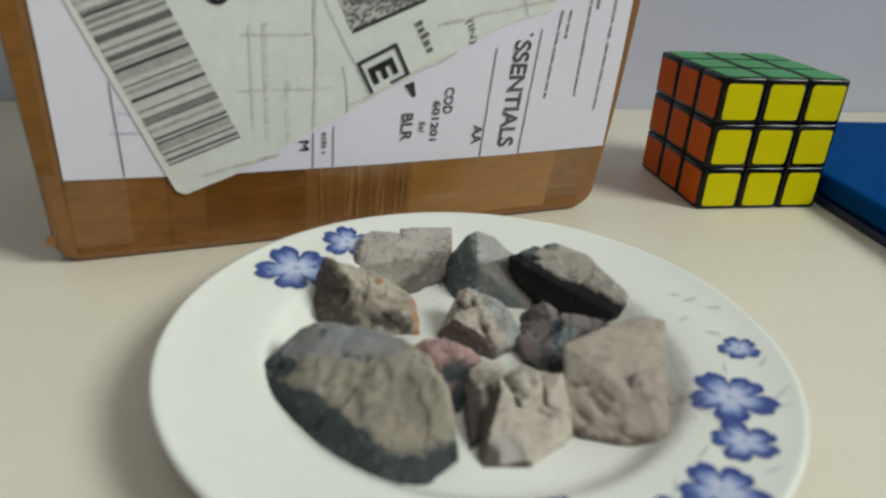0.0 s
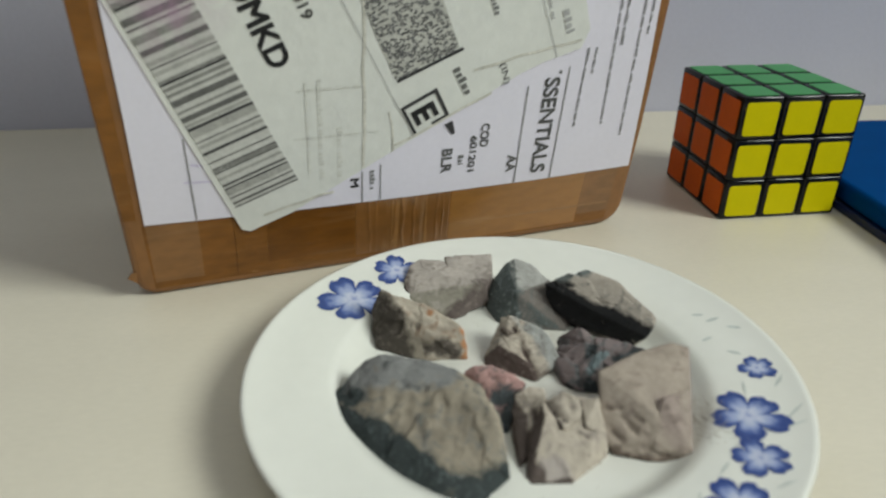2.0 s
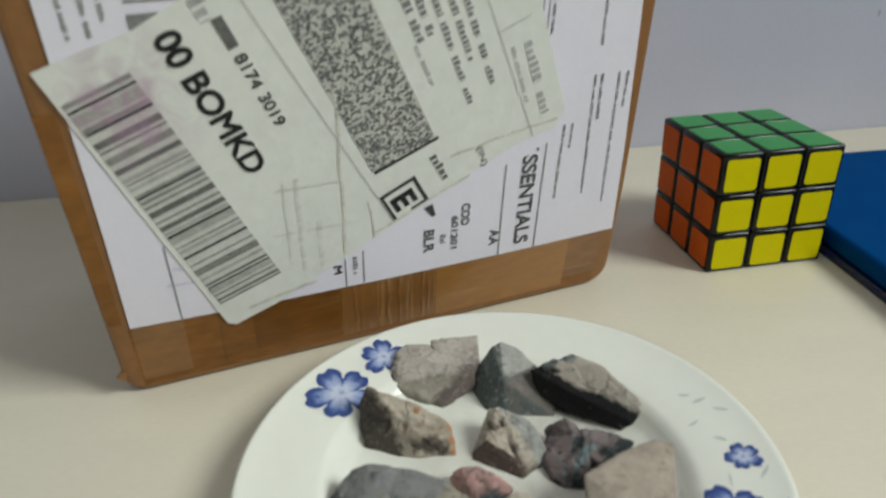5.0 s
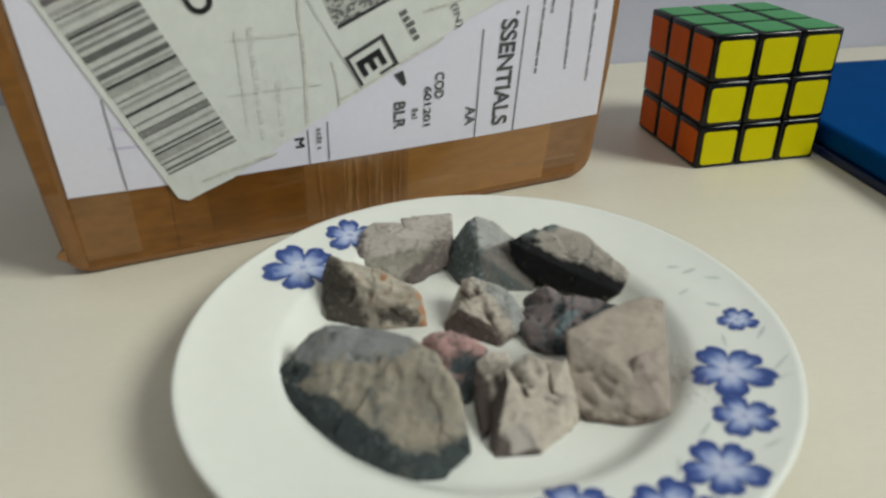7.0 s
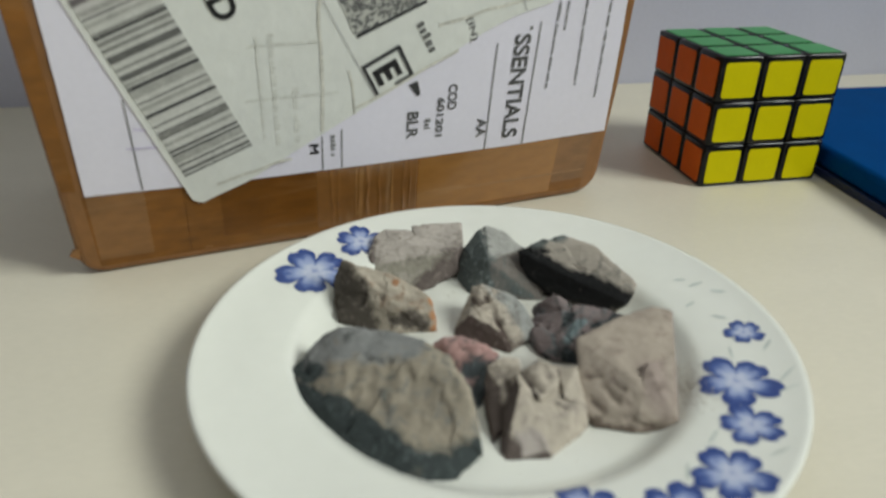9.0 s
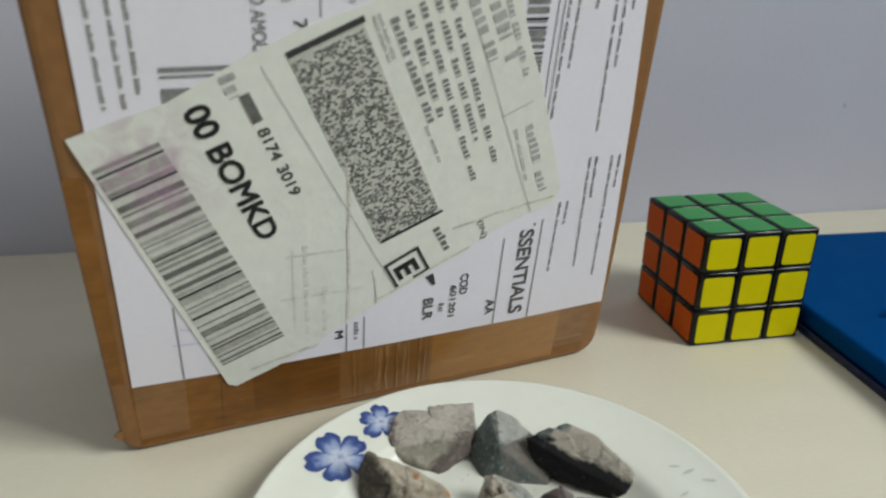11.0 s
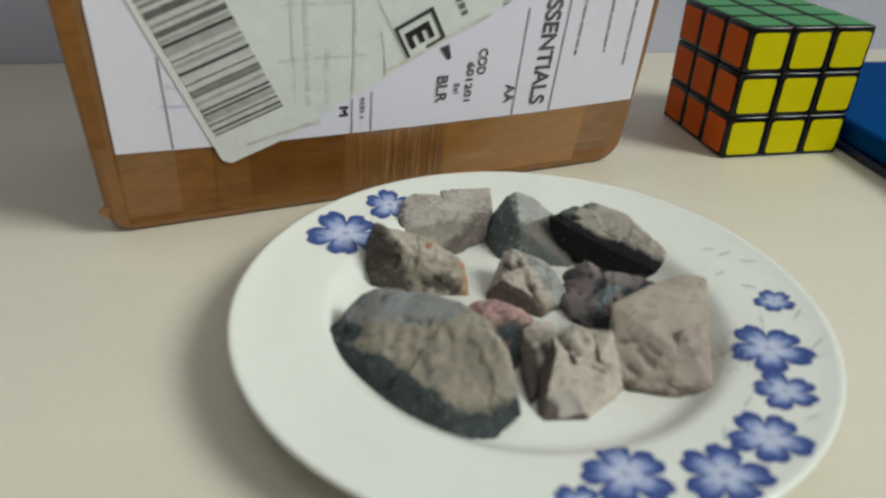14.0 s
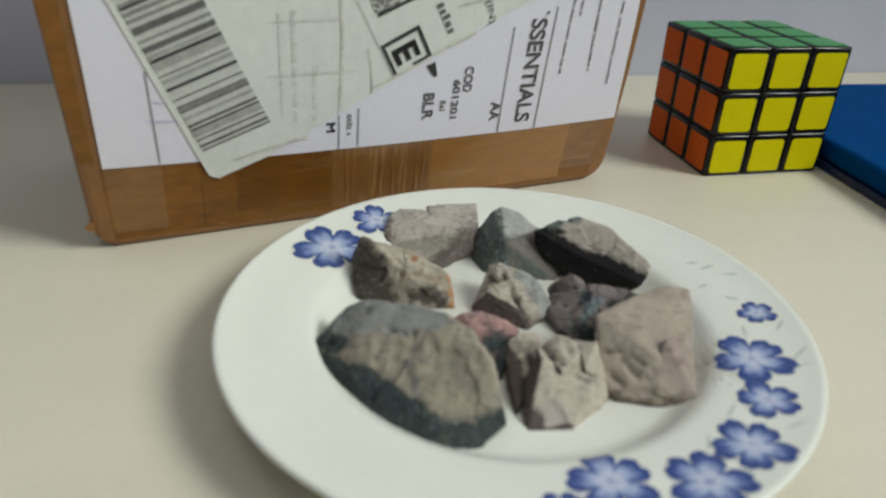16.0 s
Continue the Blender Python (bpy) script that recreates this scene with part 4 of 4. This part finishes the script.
# shade of the lower front and right edge is painted with tint and dark strokes
stone("pale grey clay stone with a flat broken face", [[(-25.5, 59, 14), (-22, 60.5, 15), (-13.5, 59, 15), (-14.5, 49, 15), (-2, 43, 14.5), (0, 42.5, 7), (-13, 36.5, 5), (-19.5, 41.5, 5), (-28.6, 46.6, 9.8), (-27, 44.8, 8), (-24.8, 43.3, 6.3), (-28.2, 52, 12.2), (-16.5, 45.5, 11), (-24, 57.5, 5), (-14, 57.5, 5), (-4, 44, 5), (-16.5, 46, 5)],
      [(-13, 60, 16), (-6.5, 59.5, 16.5), (3.5, 58, 17), (1.5, 45.5, 15), (-2, 42.5, 14), (-11.5, 44, 12.5), (1.5, 48, 8), (-9.5, 43, 8), (-11.5, 58.5, 5), (2.5, 57, 5), (-2.5, 43.5, 5)]],
      M_S3, tint=((-0.2, -0.95, 0.2, 0.8),), spots=((0, 43.5, 11, 7), (-5, 41.5, 8, 6), (-10, 38.5, 6, 4)), seed=3, rough=0.4, cracks=0.1,
      strokes=(("crust_shade", 4.4, 1.5, ((1.2, 44.4, 11), (-3, 41.8, 9.5), (-8.4, 39.2, 7.8), (-13.2, 37.2, 5.6))), ("crust_shade", 2.6, 1.0, ((-5.3, 40.8, 11.4), (0.7, 44.4, 12))), ("crust_shade", 1.8, 0.9, ((-26, 56, 13), (-28.2, 47.5, 10))),
               ("tint", 3.0, 1.2, ((-22.3, 43.8, 9.4), (-15.1, 42, 10), (-9.6, 42, 11.5)))))
stone("grey clay stone with a mottled green-grey side", [(10, 48, 20), (7, 48, 18.6), (14, 45, 19.3), (19, 37, 17), (26, 31, 9), (22, 24.5, 5), (6.5, 28.5, 5), (1, 33, 5), (-1, 41.5, 5), (1, 45.5, 12), (7.5, 34, 15), (11, 50, 9), (21, 40, 6)],
      M_S4, crust_shade=((-0.85, -0.5, 0.3, 0.72),), tint=((0.1, -0.9, 0.2, 0.7),), seed=4, rough=0.45, cracks=0.1,
      strokes=(("tint", 6.5, 1.5, ((5.5, 31.5, 9), (12, 29.5, 10), (19.6, 28.5, 9), (24, 28, 7))), ("tint", 4, 1.2, ((8, 33.5, 14), (15, 32.5, 13), (21, 33, 12))), ("crust_shade", 3.5, 1.5, ((6.5, 46, 17.5), (3.2, 41, 13.5), (3, 35.5, 10))), ("crust_shade", 2.6, 1.0, ((6, 38, 15.2), (8.5, 35, 15)))))
# brown on the left front facets is their shade, put into the colour
stone("small buff clay stone with its shaded left front painted brown", [[(0, 23, 13), (2, 22.5, 14), (4, 20.5, 14), (9.5, 17, 13), (12.5, 12.5, 12), (14.5, 5.5, 8), (12, 4, 5.5), (5, 0, 5), (-1, 5, 5), (-8, 10.5, 5), (-8, 12.5, 6), (-3.5, 12, 10.5), (3.5, 5, 9), (7.5, 3.5, 7), (0.5, 21, 5), (4, 19, 5), (11, 12.5, 5)],
      [(-0.5, 23, 13), (1.5, 21, 15), (4, 20.5, 14.5), (4, 14.5, 14), (-0.5, 14, 13), (-1.5, 18, 12.5), (-0, 22.5, 5), (3.5, 20, 5), (-0, 14.5, 5)]],
      M_S5, crust_shade=((-0.51, -0.64, 0.57, 0.87), (-0.6, -0.78, 0.1, 0.8)), spots=((-5.5, 10, 6, 4), (-1.5, 6.5, 6, 4), (3.5, 2.5, 5.5, 4)), tint=((0.85, -0.1, 0.45, 0.68),), seed=5, rough=0.5, cracks=0.15, grow=0.3,
      strokes=(("crust_shade", 1.0, 1.3, ((1.9, 16.1, 14.1), (2.8, 12.7, 12.2), (3.7, 8.2, 10.1), (5, 2.9, 7.7))), ("tint", 3.6, 1.6, ((7.8, 15.5, 13), (10.6, 11.3, 11.5), (12.4, 7, 9.2), (12.6, 4.2, 7))), ("crust_shade", 2.0, 0.9, ((0.5, 14.5, 12.6), (-0.8, 17, 12.4))), ("crust_shade", 1.8, 0.7, ((6.5, 2, 6), (10, 3, 5.6))),
               ("pale", 2.0, 1.2, ((0.5, 22, 14), (2, 19.5, 14.6))), ("pale", 1.6, 1.2, ((4.6, 13, 12.6), (6, 8, 10.4)))),
      grooves=((1.0, 1.5, ((1.9, 16.1, 14.1), (2.8, 12.7, 12.2), (3.7, 8.2, 10.1), (5, 2.9, 7.7))), (1.3, 1.0, ((0.5, 14.5, 12.6), (-1.2, 15, 11.5))), (1.2, -0.7, ((4.6, 14, 12.9), (6.2, 8, 10.4)))))
stone("small pink-topped clay stone with a dark side", [(-16.5, 3, 7), (-13, 1.5, 11), (-8.5, 0, 12), (-3, -6.5, 13), (-1, -10, 13), (-2, -11.5, 8), (-8, -20, 5), (-9.5, -20, 5), (-9, -14, 5), (-14, 4, 5), (-2, -5, 5)],
      M_S6, crust_shade=((0.3, -0.9, -0.2, 0.45),), spots=((-7, -10, 7.5, 6), (-4, -13, 8, 6), (-8, -17, 6, 7)), seed=6, cracks=0.2,
      strokes=(("crust_shade", 1.1, 0.9, ((-9, -4.2, 11.7), (-8, -6.4, 11.6))),), grooves=((0.9, 0.8, ((-10, -3, 11.7), (-8, -6.4, 11.6))),))
# dark strokes in the cracks are painted shade; the others darken left side and base
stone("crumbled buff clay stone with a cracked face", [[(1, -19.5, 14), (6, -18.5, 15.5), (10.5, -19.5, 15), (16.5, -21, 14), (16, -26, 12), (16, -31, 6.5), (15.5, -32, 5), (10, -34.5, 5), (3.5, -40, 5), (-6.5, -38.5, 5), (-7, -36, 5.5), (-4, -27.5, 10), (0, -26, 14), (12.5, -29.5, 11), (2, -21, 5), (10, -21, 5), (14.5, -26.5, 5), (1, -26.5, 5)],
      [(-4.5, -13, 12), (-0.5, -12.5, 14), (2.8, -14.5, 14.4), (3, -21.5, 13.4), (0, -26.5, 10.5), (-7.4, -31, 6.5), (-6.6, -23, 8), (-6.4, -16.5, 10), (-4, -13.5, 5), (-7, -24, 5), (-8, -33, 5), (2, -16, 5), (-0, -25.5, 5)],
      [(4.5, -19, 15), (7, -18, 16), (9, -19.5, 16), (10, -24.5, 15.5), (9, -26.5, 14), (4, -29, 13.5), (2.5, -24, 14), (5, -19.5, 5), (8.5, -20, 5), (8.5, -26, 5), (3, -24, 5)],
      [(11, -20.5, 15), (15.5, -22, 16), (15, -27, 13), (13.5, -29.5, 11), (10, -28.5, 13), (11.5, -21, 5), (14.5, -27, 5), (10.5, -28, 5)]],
      M_S7, crust_shade=((-0.95, -0.1, 0.1, 0.6),), spots=((-5, -37, 5, 4), (-4.5, -22, 7, 3)), tint_spots=((0, -37, 6, 6),), seed=7, rough=0.42, cracks=0.1, grow=0.15,
      strokes=(("crust_shade", 5.6, 2.6, ((-6.6, -17.5, 7.5), (-6.8, -24, 7), (-7.6, -31, 6), (-7.8, -37, 5.2))), ("crust_shade", 2.2, 1.3, ((-1, -19.5, 11.2), (-1.3, -23.5, 11.8))), ("crust_shade", 0.9, 1.2, ((2.2, -20, 14.2), (2.7, -23.2, 14.3), (3.9, -26.4, 14.6), (6.1, -28.2, 14.3))),
               ("crust_shade", 0.8, 0.9, ((4.8, -29.1, 13.5), (8.4, -29.6, 11.7), (10.6, -30.6, 10.9))), ("crust_shade", 1.5, 1.1, ((-5.5, -38.6, 5.2), (0.3, -39.2, 5.1), (3.3, -39, 5.2))), ("crust_shade", 1.2, 0.6, ((9, -33, 8), (9.6, -33.4, 7.6))),
               ("pale", 2.6, 1.8, ((-2, -13, 13), (1.6, -14.8, 14)))),
      grooves=((0.9, 1.5, ((2.2, -20, 14.2), (2.7, -23.2, 14.3), (3.9, -26.4, 14.6), (6.1, -28.2, 14.3))), (0.8, 0.9, ((4.8, -29.1, 13.5), (8.4, -29.6, 11.7), (10.6, -30.6, 10.9))), (0.8, 0.9, ((7.5, -20.8, 15.9), (7.1, -25.9, 15.5))), (1.4, 1.0, ((-1, -18.5, 11.2), (-1.2, -23.5, 12.4))),
               (1.2, -0.6, ((4.6, -21, 15.4), (6, -26, 15.2)))))
# gouges get their shade as dark strokes; one more stroke darkens the bottom edge
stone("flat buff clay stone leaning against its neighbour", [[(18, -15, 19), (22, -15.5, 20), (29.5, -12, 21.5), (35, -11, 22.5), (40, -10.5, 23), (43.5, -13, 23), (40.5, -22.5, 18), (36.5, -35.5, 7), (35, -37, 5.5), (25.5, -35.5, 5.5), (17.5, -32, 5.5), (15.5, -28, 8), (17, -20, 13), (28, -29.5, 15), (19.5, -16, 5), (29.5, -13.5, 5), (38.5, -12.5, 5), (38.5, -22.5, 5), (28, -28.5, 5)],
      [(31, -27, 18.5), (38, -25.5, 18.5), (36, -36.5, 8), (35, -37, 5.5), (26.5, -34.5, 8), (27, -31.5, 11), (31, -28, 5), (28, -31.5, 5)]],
      M_S8, crust_shade=((-0.2, -0.6, -0.8, 0.6),), spots=((18, -31, 5.5, 3), (30, -37, 5.5, 4)), tint=((0.8, -0.3, 0.4, 0.8),), seed=8, rough=0.22, cracks=0.05,
      strokes=(("crust_shade", 2.2, 1.2, ((17.5, -32.6, 5.4), (24, -35.4, 5.8), (29, -36.9, 6), (35, -37.4, 6))), ("crust_shade", 0.9, 1.0, ((15.6, -26.6, 11.6), (17.4, -27.8, 10.2), (19.2, -30.4, 8.9))), ("crust_shade", 0.9, 1.0, ((20.5, -26.4, 13), (21.7, -28.1, 12.4), (22.3, -29.7, 11.5), (23.3, -31.1, 10.7))),
               ("crust_shade", 1.0, 0.9, ((23.5, -27.8, 14), (25.1, -29.3, 13.5))), ("crust_shade", 0.8, 0.7, ((17.1, -23.1, 13.1), (21.1, -24.7, 14.4))), ("crust_shade", 1.6, 1.2, ((15.4, -29, 7), (17.2, -32, 5.6))), ("tint", 4.5, 1.0, ((32, -27, 18), (33, -33, 11)))),
      grooves=((0.9, 1.0, ((15.6, -26.6, 11.6), (17.4, -27.8, 10.2), (19.2, -30.4, 8.9))), (0.9, 1.0, ((20.5, -26.4, 13), (21.7, -28.1, 12.4), (22.3, -29.7, 11.5), (23.3, -31.1, 10.7))), (0.8, 0.8, ((23.5, -27.8, 14), (25.1, -29.3, 13.5))), (0.8, 0.6, ((17.1, -23.1, 13.1), (21.1, -24.7, 14.4))),
               (1.2, 0.8, ((27.2, -30, 14.6), (25.8, -31.9, 11.1), (25.4, -34, 7.9))), (1.6, 0.7, ((20, -32.6, 6.6), (27.8, -35.3, 7.3), (31.7, -36.3, 7.6)))))
stone("clay stone with a black side and a beige top", [(16.5, 33, 18.5), (23.5, 32.5, 21.5), (30.5, 33, 22.5), (38, 26, 22), (47.5, 14, 14.5), (46, 12, 13), (17.5, 32, 17.5), (23.5, 27.5, 16.3), (30, 21.5, 14), (43.5, 11, 10), (19, 29.5, 11), (30, 20.5, 7.5), (41.5, 13.5, 5.5), (32, 35, 6), (46, 16, 6), (19, 34, 6), (27, 25, 5)],
      M_S9, crust_shade=((-0.74, -0.67, 0.0, 0.8),), spots=((17.5, 31.5, 16, 5), (23, 27.5, 15, 2.8), (30, 21, 12.5, 2.6), (37, 15.5, 10.5, 2.6)), tint_spots=((21, 33, 21, 6), (29, 34, 22.5, 5)), seed=9, rough=0.45, cracks=0.1,
      strokes=(("crust_shade", 3.4, 1.5, ((17, 32.5, 17.5), (22, 29.5, 17.2), (27, 24.5, 14.8), (33, 20, 13.6), (38, 16, 12.8), (43, 12, 11))), ("crust_shade", 2.0, 1.2, ((19, 32, 19.5), (24.5, 29.3, 19.4))),))
# second hull is stretched to the left front, in place of shade on the plate
stone("small purple-brown clay stone with dark and teal patches", [[(16.5, 15, 8), (18.5, 13.5, 12), (21.5, 12.5, 15), (24.5, 9.5, 13.5), (26.5, 7.5, 12), (23, 5.5, 11), (17.5, 8, 8.5), (18, 13, 5), (24, 9.5, 5), (23, 6, 5)],
      [(20, 8, 11), (22.5, 6.5, 12.2), (25, 4.5, 13), (25.5, 0.5, 11), (24, -3.2, 9.4), (21.8, -8, 5.2), (16.5, -6.8, 5.5), (13.6, -2.5, 6.2), (13.2, 4, 8), (15.5, 12, 7.5), (19, -2, 9.4), (13, -2, 5), (12.6, 4, 5), (21, 7, 5), (24.5, 4, 5)],
      [(25.5, 8, 13), (31, 5.5, 13.5), (38.5, -0.5, 13.5), (36, -1, 11.5), (27, -3.5, 10), (24, 1, 11), (26, 7, 5), (37.5, -0, 5), (27.5, -2.5, 5)]],
      M_S10, crust_shade=((-0.2, -0.9, 0.1, 0.72), (0.6, -0.8, 0.1, 0.6)), spots=((32, -2, 10.5, 4), (36.5, -1, 11.5, 5), (20, -5.5, 5.5, 4.5)), seed=10, rough=0.9, cracks=0.6, grow=0.4,
      strokes=(("pale", 2.6, 1.6, ((20.5, 12, 13.6), (22.5, 9.5, 13.2), (23.8, 7.5, 12.2))), ("pale", 2.4, 1.6, ((26.8, 6.2, 13.4), (30.5, 3, 13.4))), ("tint", 1.6, 1.6, ((26.5, 1.4, 12.2), (23.5, 0.4, 11), (20.6, -2.4, 8.6))), ("crust_shade", 2.0, 1.3, ((24, 4.4, 12.4), (22, 2.5, 10.4), (18.5, 0.5, 8))), ("crust_shade", 1.8, 1.3, ((28.7, -0.9, 11.7), (33, -1, 12.2), (38, -0.6, 13)))),
      grooves=((1.1, 1.2, ((24, 4.4, 12.4), (22, 2.5, 10.4), (18.5, 0.5, 8))), (1.0, -0.8, ((25.5, 1.6, 12), (20.6, -2.4, 8.6)))))
stone("tiny dark clay crumb fallen beside the larger stones", [(44.0, -20.2, 5.2), (45.4, -20.0, 5.6), (45.6, -21.8, 5.4), (44.2, -22.2, 5.2), (44.6, -20.8, 6.6), (44.9, -21.6, 6.4), (44.9, -21, 4.6)], M_S9, spots=((44.8, -21, 6, 6),), seed=11, rough=0.2, cracks=0, grow=0.1)


# ---- dust and grains fallen from the stones, crowded on the right to add to the shade there ----
def grains():
    rnd, bm = random.Random(41), bmesh.new()
    for k in range(640):
        # crowded grains on the right slope, partly standing in for its shade
        if k < 430:
            x, y = rnd.gauss(44.8, 2.9), rnd.gauss(-24, 6.5)
        else:
            a, r = rnd.uniform(0, 2 * math.pi), 44 * math.sqrt(rnd.random())
            x, y = r * math.cos(a), r * math.sin(a)
        size = rnd.choice((0.12, 0.15, 0.19, 0.26) if k < 430 else (0.10, 0.13, 0.16, 0.22, 0.30)) / 1000
        spin = Matrix.Translation((x / 1000, y / 1000, rim_height(math.hypot(x, y) / 1000) + size * 0.35)) @ Matrix.Rotation(rnd.uniform(0, 6.28), 4, "Z") @ Matrix.Diagonal((1, rnd.uniform(0.6, 1), 0.6, 1))
        bmesh.ops.create_icosphere(bm, subdivisions=1, radius=size, matrix=spin)
    return bm


dust = part("clay_grains", grains(), material("beige_clay_dust", (0.43, 0.385, 0.32), 0.9, spread=0.2, scale=300), m=pose(PLATE_X, PLATE_Y, 0))
tagged(dust, "fine beige clay grains fallen on the white plate", "clay grains", kind="stuff")
